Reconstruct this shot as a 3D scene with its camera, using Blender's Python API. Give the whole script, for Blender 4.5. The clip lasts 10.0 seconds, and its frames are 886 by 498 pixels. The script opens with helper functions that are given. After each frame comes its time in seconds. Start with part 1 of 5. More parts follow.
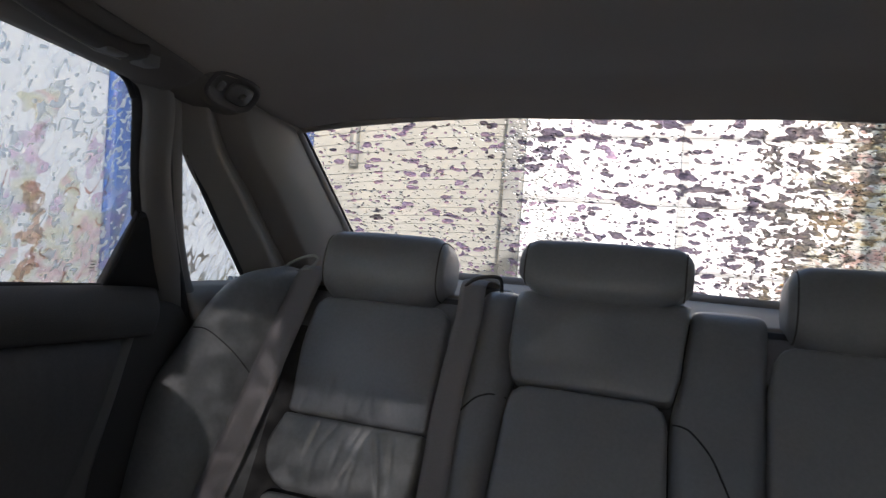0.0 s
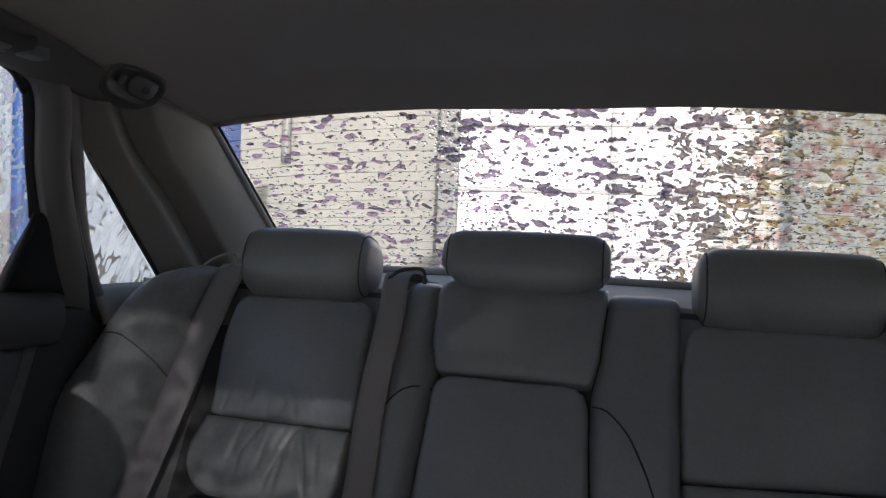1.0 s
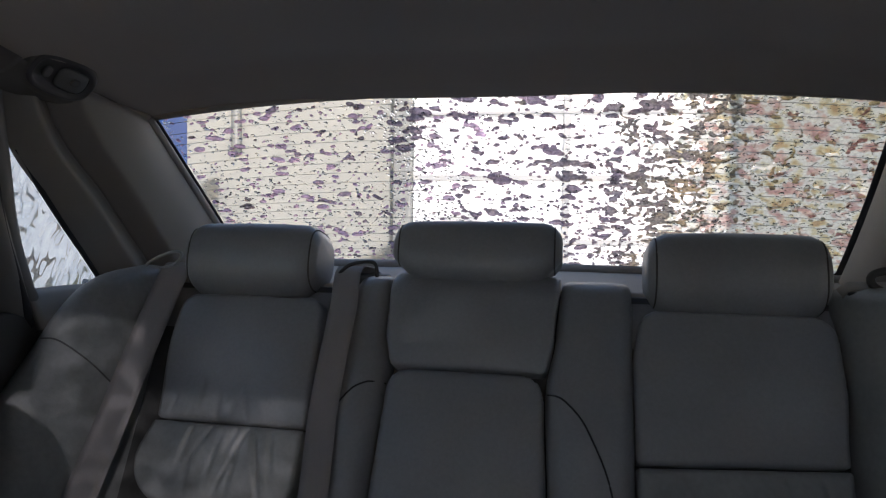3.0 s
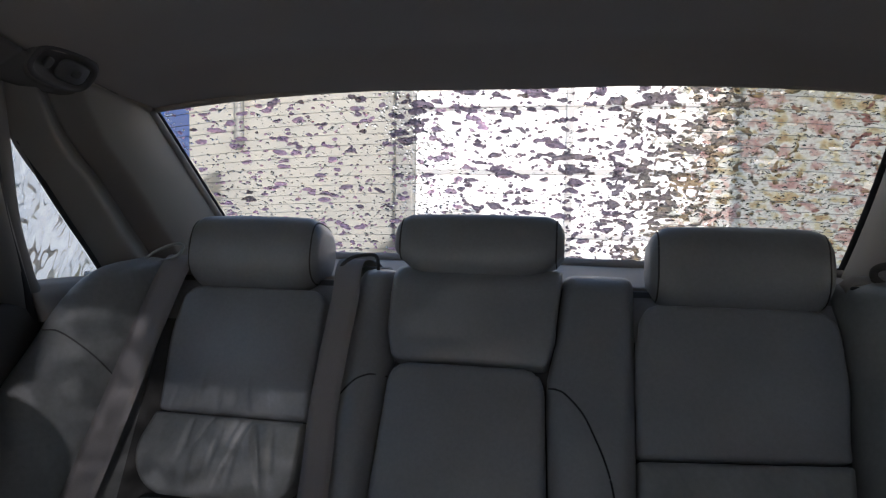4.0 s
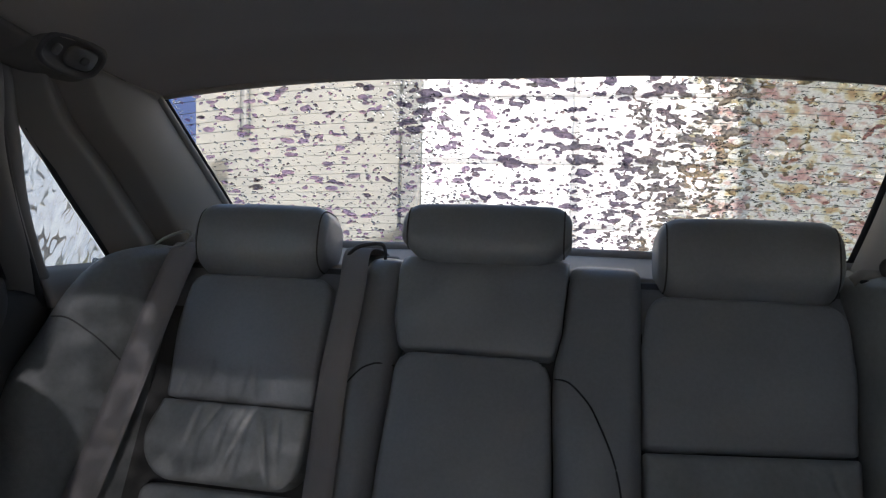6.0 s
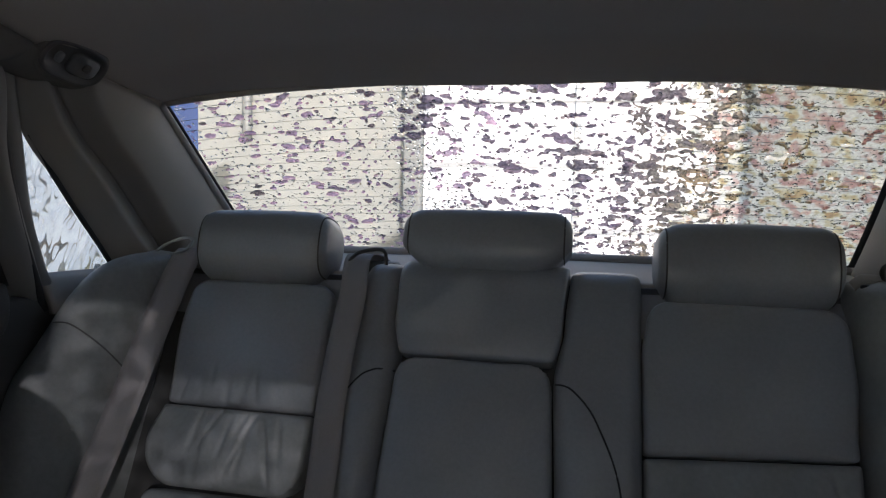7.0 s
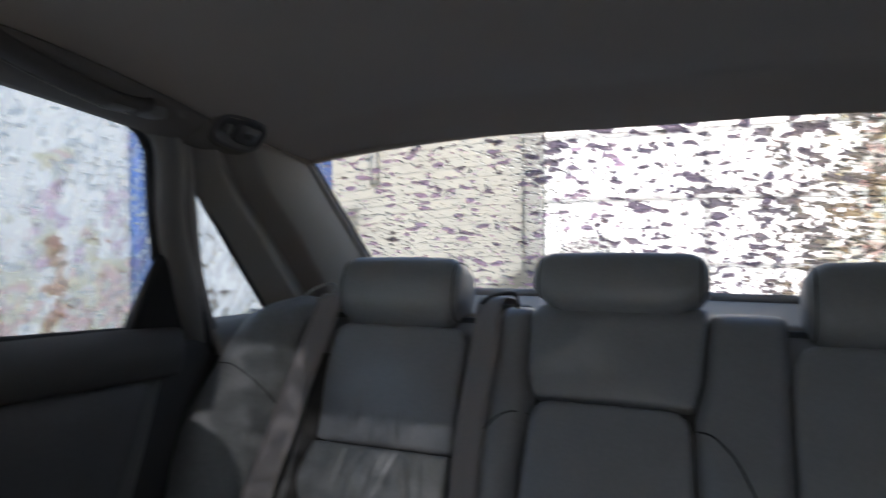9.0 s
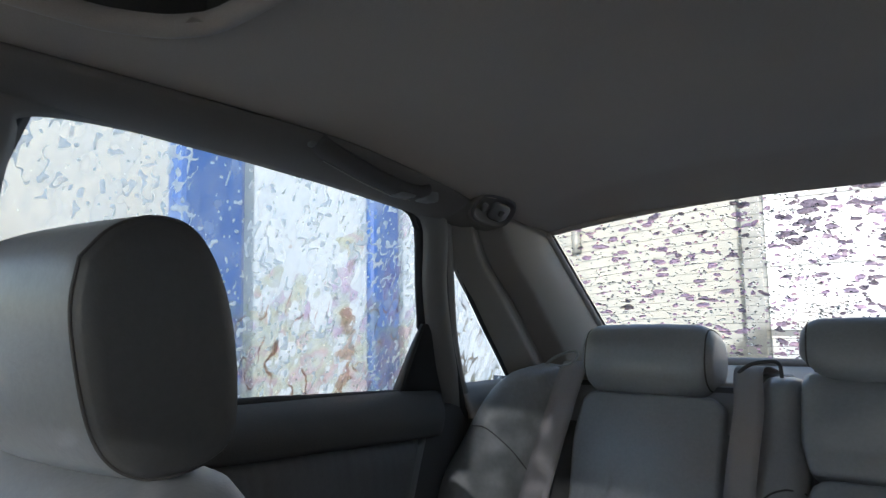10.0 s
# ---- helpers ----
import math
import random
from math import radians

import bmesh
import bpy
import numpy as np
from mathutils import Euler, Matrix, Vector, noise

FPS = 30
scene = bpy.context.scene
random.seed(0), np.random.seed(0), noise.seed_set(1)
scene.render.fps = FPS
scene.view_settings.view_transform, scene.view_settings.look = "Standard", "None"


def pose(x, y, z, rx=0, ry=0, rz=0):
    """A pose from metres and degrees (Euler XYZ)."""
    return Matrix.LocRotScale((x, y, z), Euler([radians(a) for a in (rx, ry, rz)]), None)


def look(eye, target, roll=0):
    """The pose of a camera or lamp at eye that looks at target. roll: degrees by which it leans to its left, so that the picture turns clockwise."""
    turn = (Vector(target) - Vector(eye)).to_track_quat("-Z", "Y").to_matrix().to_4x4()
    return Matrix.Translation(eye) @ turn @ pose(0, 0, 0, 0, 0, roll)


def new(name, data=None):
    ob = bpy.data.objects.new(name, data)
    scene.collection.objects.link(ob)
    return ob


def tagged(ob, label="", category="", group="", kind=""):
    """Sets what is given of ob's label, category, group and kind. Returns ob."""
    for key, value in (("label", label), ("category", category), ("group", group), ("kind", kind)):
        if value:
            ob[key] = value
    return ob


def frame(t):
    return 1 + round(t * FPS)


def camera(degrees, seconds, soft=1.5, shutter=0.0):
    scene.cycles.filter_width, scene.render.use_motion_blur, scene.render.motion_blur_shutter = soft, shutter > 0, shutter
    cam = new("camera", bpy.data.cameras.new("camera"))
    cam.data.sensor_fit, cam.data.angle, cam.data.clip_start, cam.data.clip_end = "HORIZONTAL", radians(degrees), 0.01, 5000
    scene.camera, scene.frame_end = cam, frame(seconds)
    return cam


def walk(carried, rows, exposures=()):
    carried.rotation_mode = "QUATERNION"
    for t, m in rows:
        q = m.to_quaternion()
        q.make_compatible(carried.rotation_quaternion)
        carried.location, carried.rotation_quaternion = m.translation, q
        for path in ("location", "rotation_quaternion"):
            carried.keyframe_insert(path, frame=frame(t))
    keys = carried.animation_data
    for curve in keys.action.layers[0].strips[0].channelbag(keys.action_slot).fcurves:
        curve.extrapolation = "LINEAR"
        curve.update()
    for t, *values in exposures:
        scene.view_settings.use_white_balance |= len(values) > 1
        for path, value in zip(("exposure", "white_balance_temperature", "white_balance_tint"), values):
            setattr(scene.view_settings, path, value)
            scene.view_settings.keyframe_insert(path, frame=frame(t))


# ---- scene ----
cam = camera(68.3, 10.0, soft=1.2, shutter=0.4)
PATH = [
    (0, (0.102, -0.078, 1.149), (-0.573, 1.804, 1.101), 4.0),
    (0.5, (0.119, -0.074, 1.15), (-0.466, 1.837, 1.075), 2.5),
    (1, (0.131, -0.063, 1.15), (-0.369, 1.873, 1.089), 2.3),
    (1.5, (0.142, -0.053, 1.155), (-0.345, 1.887, 1.116), -0.6),
    (2, (0.143, -0.048, 1.151), (-0.261, 1.91, 1.089), -0.3),
    (2.5, (0.138, -0.047, 1.154), (-0.236, 1.916, 1.072), 0.7),
    (4, (0.139, -0.044, 1.152), (-0.241, 1.916, 1.043), 1.0),
    (4.5, (0.138, -0.045, 1.149), (-0.253, 1.912, 1.028), 1.2),
    (5, (0.135, -0.045, 1.15), (-0.256, 1.912, 1.019), 1.4),
    (5.5, (0.135, -0.043, 1.152), (-0.258, 1.913, 1.007), 1.4),
    (7, (0.138, -0.045, 1.156), (-0.263, 1.91, 1.025), 1.3),
    (7.5, (0.141, -0.047, 1.155), (-0.268, 1.907, 1.047), 0.9),
    (8, (0.138, -0.049, 1.153), (-0.28, 1.905, 1.061), 0.9),
    (8.5, (0.138, -0.05, 1.153), (-0.305, 1.898, 1.07), 0.8),
    (9, (0.131, -0.079, 1.17), (-0.626, 1.772, 1.148), -0.2),
    (9.5, (0.066, -0.163, 1.162), (-1.055, 1.488, 1.29), -0.3),
    (10, (0.079, -0.164, 1.166), (-1.179, 1.378, 1.366), -1.0),
]
walk(cam, [(t, look(*p)) for t, *p in PATH], [(0.0, 1.4, 6550, 18), (1.0, 1.32, 6400, 18), (2.0, 1.27, 6300, 18), (5.5, 1.32, 6300, 17), (7.0, 1.4, 6300, 16), (8.5, 1.45, 6300, 16), (9.0, 1.49, 6250, 15), (9.5, 1.76, 6150, 12), (10.0, 1.84, 6080, 11)])

# ---------------------------------------------------------------- world, sun
SUN_EL, SUN_AZ = 13.9, 152.5        # the sun stands low ahead of the car, on the driver's side
world = bpy.data.worlds.new("World")
scene.world = world
world.use_nodes = True
wn = world.node_tree
sky = wn.nodes.new("ShaderNodeTexSky")
sky.sky_type = 'NISHITA'
sky.sun_disc = False
sky.sun_elevation = radians(SUN_EL)
sky.sun_rotation = radians(SUN_AZ)
wn.links.new(sky.outputs[0], wn.nodes["Background"].inputs[0])
wn.nodes["Background"].inputs[1].default_value = 0.15
sun = new("sun", bpy.data.lights.new("sun", 'SUN'))
sun.data.energy = 2.2
sun.data.angle = radians(0.6)
sun.data.color = (1.0, 0.985, 0.97)
sun_from = Vector((math.sin(radians(SUN_AZ)) * math.cos(radians(SUN_EL)), math.cos(radians(SUN_AZ)) * math.cos(radians(SUN_EL)), math.sin(radians(SUN_EL))))
sun.matrix_world = look(sun_from * 20, (0, 0, 0))


# ---------------------------------------------------------------- materials
def mat(name, color, rough=0.5, metal=0.0, grain=0.0, grain_size=400.0, bump=0.0, bump_size=300.0, blotch=0.0, blotch_size=6.0, sheen=0.0, spec=0.5):
    """A painted, woven or grained surface: colour varied at two scales, and fine relief."""
    m = bpy.data.materials.new(name)
    m.use_nodes = True
    n, l = m.node_tree.nodes, m.node_tree.links
    p = n["Principled BSDF"]
    p.inputs["Roughness"].default_value = rough
    p.inputs["Metallic"].default_value = metal
    p.inputs["Specular IOR Level"].default_value = spec
    p.inputs["Base Color"].default_value = (*color, 1)
    if sheen:
        p.inputs["Sheen Weight"].default_value = sheen
    co = n.new("ShaderNodeTexCoord")
    last = None
    for amount, size in ((blotch, blotch_size), (grain, grain_size)):
        if amount:
            t = n.new("ShaderNodeTexNoise")
            t.inputs["Scale"].default_value = size
            t.inputs["Detail"].default_value = 3
            l.new(co.outputs["Object"], t.inputs["Vector"])
            r = n.new("ShaderNodeMapRange")
            r.inputs[1].default_value, r.inputs[2].default_value = 0.25, 0.75
            r.inputs[3].default_value, r.inputs[4].default_value = 1 - amount, 1 + amount
            l.new(t.outputs["Fac"], r.inputs[0])
            mix = n.new("ShaderNodeMix")
            mix.data_type, mix.blend_type = 'RGBA', 'MULTIPLY'
            mix.inputs[0].default_value = 1
            if last is None:
                mix.inputs[6].default_value = (*color, 1)
            else:
                l.new(last, mix.inputs[6])
            l.new(r.outputs[0], mix.inputs[7])
            last = mix.outputs[2]
    if last is not None:
        l.new(last, p.inputs["Base Color"])
    if bump:
        t = n.new("ShaderNodeTexVoronoi" if bump_size < 900 else "ShaderNodeTexNoise")
        t.inputs["Scale"].default_value = bump_size
        l.new(co.outputs["Object"], t.inputs["Vector"])
        b = n.new("ShaderNodeBump")
        b.inputs["Strength"].default_value = bump
        b.inputs["Distance"].default_value = 0.001
        l.new(t.outputs[0], b.inputs["Height"])
        l.new(b.outputs[0], p.inputs["Normal"])
    return m


M_LEATHER = mat("grey leather", (0.235, 0.240, 0.249), 0.36, grain=0.06, grain_size=180, bump=0.08, bump_size=420, blotch=0.10, blotch_size=7)
M_LEATHER2 = mat("worn grey leather", (0.236, 0.242, 0.240), 0.42, grain=0.08, grain_size=120, bump=0.10, bump_size=380, blotch=0.16, blotch_size=9)
M_DOOR_L = mat("dark grey door leather", (0.125, 0.118, 0.113), 0.60, spec=0.3, grain=0.06, grain_size=180, bump=0.08, bump_size=420, blotch=0.1, blotch_size=7)
M_LEATHER_D = mat("grey leather darkened for shade and seams", (0.070, 0.069, 0.068), 0.50, grain=0.06, grain_size=180, bump=0.08, bump_size=420, blotch=0.10, blotch_size=7)
M_SEAM = mat("dark seam thread", (0.03, 0.03, 0.032), 0.8, grain=0.2)
M_HEADLINER = mat("headliner cloth", (0.36, 0.312, 0.27), 0.95, grain=0.08, grain_size=900, bump=0.15, bump_size=1500, blotch=0.05, blotch_size=3, sheen=0.2)
M_TRIM = mat("grey trim plastic", (0.175, 0.172, 0.168), 0.6, grain=0.06, grain_size=700, bump=0.2, bump_size=800, blotch=0.05)
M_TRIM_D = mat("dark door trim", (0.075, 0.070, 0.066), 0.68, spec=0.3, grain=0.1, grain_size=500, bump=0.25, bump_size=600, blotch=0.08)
# rail and corner: headliner cloth, their shade put into a darker colour
M_RAIL_SHADED = mat("roof rail cloth darkened for shade", (0.135, 0.123, 0.111), 0.9, grain=0.08, grain_size=800, bump=0.12, bump_size=1400, blotch=0.06, blotch_size=4)
M_CORNER_SHADED = mat("corner cloth darkened for shade", (0.165, 0.149, 0.132), 0.92, grain=0.08, grain_size=800, bump=0.12, bump_size=1400, blotch=0.06, blotch_size=4)
M_PILLAR = mat("dark grey pillar plastic", (0.165, 0.158, 0.150), 0.6, grain=0.06, grain_size=700, bump=0.15, bump_size=800, blotch=0.05)
M_TRIM_L = mat("light grey trim plastic", (0.280, 0.256, 0.231), 0.62, grain=0.05, grain_size=700, bump=0.15, bump_size=800, blotch=0.05)
M_SHELF = mat("light grey shelf trim", (0.37, 0.335, 0.298), 0.7, grain=0.06, grain_size=600, bump=0.15, bump_size=900, blotch=0.05)
M_LOOP = mat("pale grey wire", (0.34, 0.34, 0.33), 0.35, grain=0.04)
M_BAR = mat("grey door bar", (0.34, 0.34, 0.335), 0.5, grain=0.04)
M_BLACK = mat("black plastic", (0.012, 0.012, 0.013), 0.5, grain=0.1, grain_size=300)
M_RUBBER = mat("black rubber", (0.02, 0.02, 0.021), 0.75, grain=0.1, grain_size=300)
M_BELT = mat("belt webbing", (0.270, 0.248, 0.243), 0.7, grain=0.12, grain_size=900, bump=0.4, bump_size=1100, blotch=0.06)
M_CHROME = mat("chrome", (0.7, 0.7, 0.72), 0.15, metal=1.0)
M_CARPET = mat("car carpet", (0.05, 0.048, 0.045), 0.95, grain=0.3, grain_size=500)
M_LAMP = mat("dark lamp plastic", (0.085, 0.08, 0.076), 0.5, grain=0.05)
M_LENS = mat("lamp lens", (0.115, 0.112, 0.108), 0.25, grain=0.05)
M_BEIGE = mat("beige painted wall", (0.268, 0.264, 0.234), 0.8, grain=0.06, grain_size=60, blotch=0.08, blotch_size=1.2)
M_WHITE = mat("white door panel", (0.82, 0.82, 0.82), 0.5, blotch=0.04, blotch_size=2, grain=0.02)
M_DARKCOL = mat("grey steel column", (0.20, 0.20, 0.185), 0.5, grain=0.1, grain_size=40, blotch=0.15)
M_BLUE = mat("blue powder coat", (0.011, 0.053, 0.205), 0.4, grain=0.05, grain_size=60, blotch=0.1, blotch_size=3)
M_PALE = mat("pale machine panel", (0.42, 0.45, 0.47), 0.4, grain=0.03, blotch=0.05)
M_GREY = mat("pale grey wall", (0.36, 0.365, 0.338), 0.8, grain=0.05, grain_size=25, blotch=0.18, blotch_size=0.9)
M_CONC = mat("wet concrete", (0.36, 0.355, 0.34), 0.4, grain=0.2, grain_size=30, blotch=0.2, blotch_size=0.8, bump=0.2, bump_size=60)
M_PIPE = mat("grey pipe", (0.17, 0.17, 0.155), 0.5, grain=0.05, blotch=0.1)
M_PAINT = mat("dark car paint", (0.03, 0.03, 0.035), 0.25, grain=0.02)


def glass_mat(name, tint):
    """Thin glass: clear, with a sheen that grows at a slant."""
    m = bpy.data.materials.new(name)
    m.use_nodes = True
    n, l = m.node_tree.nodes, m.node_tree.links
    n.remove(n["Principled BSDF"])
    tr, gl, mx, lw = n.new("ShaderNodeBsdfTransparent"), n.new("ShaderNodeBsdfGlossy"), n.new("ShaderNodeMixShader"), n.new("ShaderNodeLayerWeight")
    pw, ml = n.new("ShaderNodeMath"), n.new("ShaderNodeMath")
    pw.operation, ml.operation = 'POWER', 'MULTIPLY_ADD'
    pw.inputs[1].default_value = 5.0
    ml.inputs[1].default_value, ml.inputs[2].default_value = 0.9, 0.04
    lw.inputs[0].default_value = 0.5
    tr.inputs[0].default_value = (*tint, 1)
    gl.inputs["Roughness"].default_value = 0.02
    l.new(lw.outputs["Facing"], pw.inputs[0]), l.new(pw.outputs[0], ml.inputs[0])
    l.new(ml.outputs[0], mx.inputs[0]), l.new(tr.outputs[0], mx.inputs[1]), l.new(gl.outputs[0], mx.inputs[2])
    l.new(mx.outputs[0], n["Material Output"].inputs[0])
    return m


M_GLASS = glass_mat("window glass", (0.93, 0.95, 0.94))


def foam_mat(name, stops, see=0.25, size=14.0, axis=0, spread=0.5, lo=-0.7, hi=0.7, clump=0.5, through_light=0.7, grain=0.45):
    """Coloured wash foam: light passes through it; the hue drifts along one axis and from clump to clump."""
    m = bpy.data.materials.new(name)
    m.use_nodes = True
    n, l = m.node_tree.nodes, m.node_tree.links
    n.remove(n["Principled BSDF"])
    co, sep = n.new("ShaderNodeTexCoord"), n.new("ShaderNodeSeparateXYZ")
    l.new(co.outputs["Object"], sep.inputs[0])
    no = n.new("ShaderNodeTexNoise")
    no.inputs["Scale"].default_value = size
    l.new(co.outputs["Object"], no.inputs["Vector"])
    mr = n.new("ShaderNodeMapRange")
    mr.inputs[1].default_value, mr.inputs[2].default_value = lo, hi
    l.new(sep.outputs[axis], mr.inputs[0])
    ad = n.new("ShaderNodeMath")
    ad.operation = 'MULTIPLY_ADD'
    ad.inputs[1].default_value, ad.inputs[2].default_value = spread, -0.5 * spread
    l.new(no.outputs["Fac"], ad.inputs[0])
    geo = n.new("ShaderNodeNewGeometry")
    isl = n.new("ShaderNodeMath")
    isl.operation = 'MULTIPLY_ADD'
    isl.inputs[1].default_value, isl.inputs[2].default_value = clump * spread, -0.5 * clump * spread
    l.new(geo.outputs["Random Per Island"], isl.inputs[0])
    su, su2 = n.new("ShaderNodeMath"), n.new("ShaderNodeMath")
    l.new(mr.outputs[0], su.inputs[0]), l.new(ad.outputs[0], su.inputs[1])
    l.new(su.outputs[0], su2.inputs[0]), l.new(isl.outputs[0], su2.inputs[1])
    ra = n.new("ShaderNodeValToRGB")
    e = ra.color_ramp.elements
    e[0].position, e[0].color = stops[0][0], (*stops[0][1], 1)
    e[1].position, e[1].color = stops[-1][0], (*stops[-1][1], 1)
    for p, c in stops[1:-1]:
        x = e.new(p)
        x.color = (*c, 1)
    l.new(su2.outputs[0], ra.inputs[0])
    di, tl, tr, gl = n.new("ShaderNodeBsdfDiffuse"), n.new("ShaderNodeBsdfTranslucent"), n.new("ShaderNodeBsdfTransparent"), n.new("ShaderNodeBsdfGlossy")
    gl.inputs["Roughness"].default_value = 0.15
    fine, amount, froth = n.new("ShaderNodeTexNoise"), n.new("ShaderNodeMapRange"), n.new("ShaderNodeMix")
    fine.inputs["Scale"].default_value, fine.inputs["Detail"].default_value = 190.0, 3.0
    l.new(co.outputs["Object"], fine.inputs["Vector"])
    amount.inputs[1].default_value, amount.inputs[2].default_value = 0.32, 0.68
    amount.inputs[3].default_value, amount.inputs[4].default_value = 1.0 - grain, 1.0 + 0.4 * grain
    l.new(fine.outputs["Fac"], amount.inputs[0])
    froth.data_type, froth.blend_type = 'RGBA', 'MULTIPLY'
    froth.inputs[0].default_value = 1.0
    l.new(ra.outputs[0], froth.inputs[6]), l.new(amount.outputs[0], froth.inputs[7])
    for b in (di, tl, tr):
        l.new(froth.outputs[2], b.inputs[0])
    a, b, c = n.new("ShaderNodeMixShader"), n.new("ShaderNodeMixShader"), n.new("ShaderNodeMixShader")
    a.inputs[0].default_value, b.inputs[0].default_value, c.inputs[0].default_value = through_light, see, 0.04
    l.new(di.outputs[0], a.inputs[1]), l.new(tl.outputs[0], a.inputs[2])
    l.new(a.outputs[0], b.inputs[1]), l.new(tr.outputs[0], b.inputs[2])
    l.new(b.outputs[0], c.inputs[1]), l.new(gl.outputs[0], c.inputs[2])
    l.new(c.outputs[0], n["Material Output"].inputs[0])
    return m


# dark middle stops paint the foam's backlit look against the white door
M_FOAM = foam_mat("purple wash foam", [(0.0, (0.87, 0.61, 0.79)), (0.26, (0.79, 0.55, 0.72)), (0.37, (0.60, 0.46, 0.56)), (0.46, (0.34, 0.265, 0.33)), (0.75, (0.32, 0.27, 0.30)), (1.0, (0.40, 0.33, 0.32))], see=0.32, spread=0.40, clump=0.9, grain=0.35)
M_FOAM_PALE = foam_mat("pale olive and pink wash foam", [(0.0, (0.70, 0.42, 0.36)), (0.22, (0.82, 0.62, 0.52)), (0.36, (0.93, 0.89, 0.78)), (0.56, (0.94, 0.92, 0.80)), (0.70, (0.86, 0.78, 0.54)), (0.85, (0.76, 0.60, 0.34)), (1.0, (0.64, 0.44, 0.24))], see=0.38, size=34, lo=-4.0, hi=6.0, spread=2.4, clump=0.0, through_light=0.9, grain=0.2)
M_FOAM_BROWN = foam_mat("brown and olive foam runs", [(0.0, (0.33, 0.26, 0.29)), (0.35, (0.34, 0.295, 0.25)), (0.6, (0.52, 0.38, 0.24)), (0.8, (0.64, 0.50, 0.27)), (1.0, (0.62, 0.32, 0.27))], see=0.32, size=30, lo=0.2, hi=0.62, spread=0.9, clump=0.4)


def film_mat(name, low, high, thin, thick, size=5.0, lo=0.86, hi=1.14):
    """A thin wet soap film: part clear, part milky, blotched."""
    m = bpy.data.materials.new(name)
    m.use_nodes = True
    n, l = m.node_tree.nodes, m.node_tree.links
    n.remove(n["Principled BSDF"])
    co, mp = n.new("ShaderNodeTexCoord"), n.new("ShaderNodeMapping")
    mp.inputs["Scale"].default_value = (1, 1, 0.45)
    l.new(co.outputs["Object"], mp.inputs[0])
    a, b = n.new("ShaderNodeTexNoise"), n.new("ShaderNodeTexNoise")
    a.inputs["Scale"].default_value, b.inputs["Scale"].default_value = size, size * 6
    a.inputs["Detail"].default_value, b.inputs["Detail"].default_value = 4, 3
    a.inputs["Distortion"].default_value = 0.8
    l.new(mp.outputs[0], a.inputs["Vector"]), l.new(mp.outputs[0], b.inputs["Vector"])
    su, mr = n.new("ShaderNodeMath"), n.new("ShaderNodeMapRange")
    l.new(a.outputs["Fac"], su.inputs[0]), l.new(b.outputs["Fac"], su.inputs[1])
    mr.inputs[1].default_value, mr.inputs[2].default_value, mr.inputs[3].default_value, mr.inputs[4].default_value = lo, hi, thin, thick
    l.new(su.outputs[0], mr.inputs[0])
    sep, hz, cr = n.new("ShaderNodeSeparateXYZ"), n.new("ShaderNodeMapRange"), n.new("ShaderNodeMix")
    l.new(co.outputs["Object"], sep.inputs[0])
    hz.inputs[1].default_value, hz.inputs[2].default_value = 1.04, 1.24
    hn = n.new("ShaderNodeMath")
    hn.operation = 'MULTIPLY_ADD'
    hn.inputs[1].default_value = 0.45
    l.new(a.outputs["Color"], hn.inputs[0]), l.new(sep.outputs[2], hn.inputs[2])
    of = n.new("ShaderNodeMath")
    of.operation = 'SUBTRACT'
    of.inputs[1].default_value = 0.225
    l.new(hn.outputs[0], of.inputs[0]), l.new(of.outputs[0], hz.inputs[0])
    cr.data_type = 'RGBA'
    cr.inputs[6].default_value, cr.inputs[7].default_value = (*low, 1), (*high, 1)
    l.new(hz.outputs[0], cr.inputs[0])
    tr, tl, mx = n.new("ShaderNodeBsdfTransparent"), n.new("ShaderNodeBsdfTranslucent"), n.new("ShaderNodeMixShader")
    l.new(cr.outputs[2], tl.inputs[0])
    l.new(mr.outputs[0], mx.inputs[0]), l.new(tr.outputs[0], mx.inputs[1]), l.new(tl.outputs[0], mx.inputs[2])
    l.new(mx.outputs[0], n["Material Output"].inputs[0])
    return m


M_FILM = film_mat("milky soap film", (0.95, 0.88, 0.76), (0.94, 0.94, 0.91), 0.10, 0.34, 7.0)
M_FILM_W = film_mat("sun dappling film", (0.78, 0.78, 0.76), (0.78, 0.78, 0.76), 0.815, 0.97, 30.0, 0.84, 1.04)
# grey film for the unseen driver's side windows, added to dim their light
M_FILM_DIM = film_mat("dimming grey film", (0.60, 0.60, 0.59), (0.60, 0.60, 0.59), 0.955, 1.0, 14.0)
M_RUN = foam_mat("brown foam runs", [(0.0, (0.42, 0.24, 0.17)), (0.5, (0.60, 0.36, 0.27)), (1.0, (0.55, 0.34, 0.42))], see=0.62, axis=2, lo=1.0, hi=1.3)
M_SMEAR = foam_mat("tan foam smear", [(0.0, (0.78, 0.50, 0.37)), (0.5, (0.85, 0.64, 0.52)), (1.0, (0.93, 0.86, 0.79))], see=0.78, axis=2, lo=1.0, hi=1.25, spread=0.8, size=40)
M_FLECK = foam_mat("white foam flecks", [(0.0, (0.93, 0.92, 0.86)), (0.6, (0.95, 0.95, 0.92)), (0.92, (0.94, 0.80, 0.94)), (1.0, (0.94, 0.70, 0.93))], see=0.12, axis=2, lo=1.0, hi=1.9, spread=0.8, through_light=0.95, grain=0.1)
M_FILM_Q = film_mat("white soap film", (0.95, 0.96, 0.94), (0.97, 0.97, 0.97), 0.08, 0.30, 9.0)
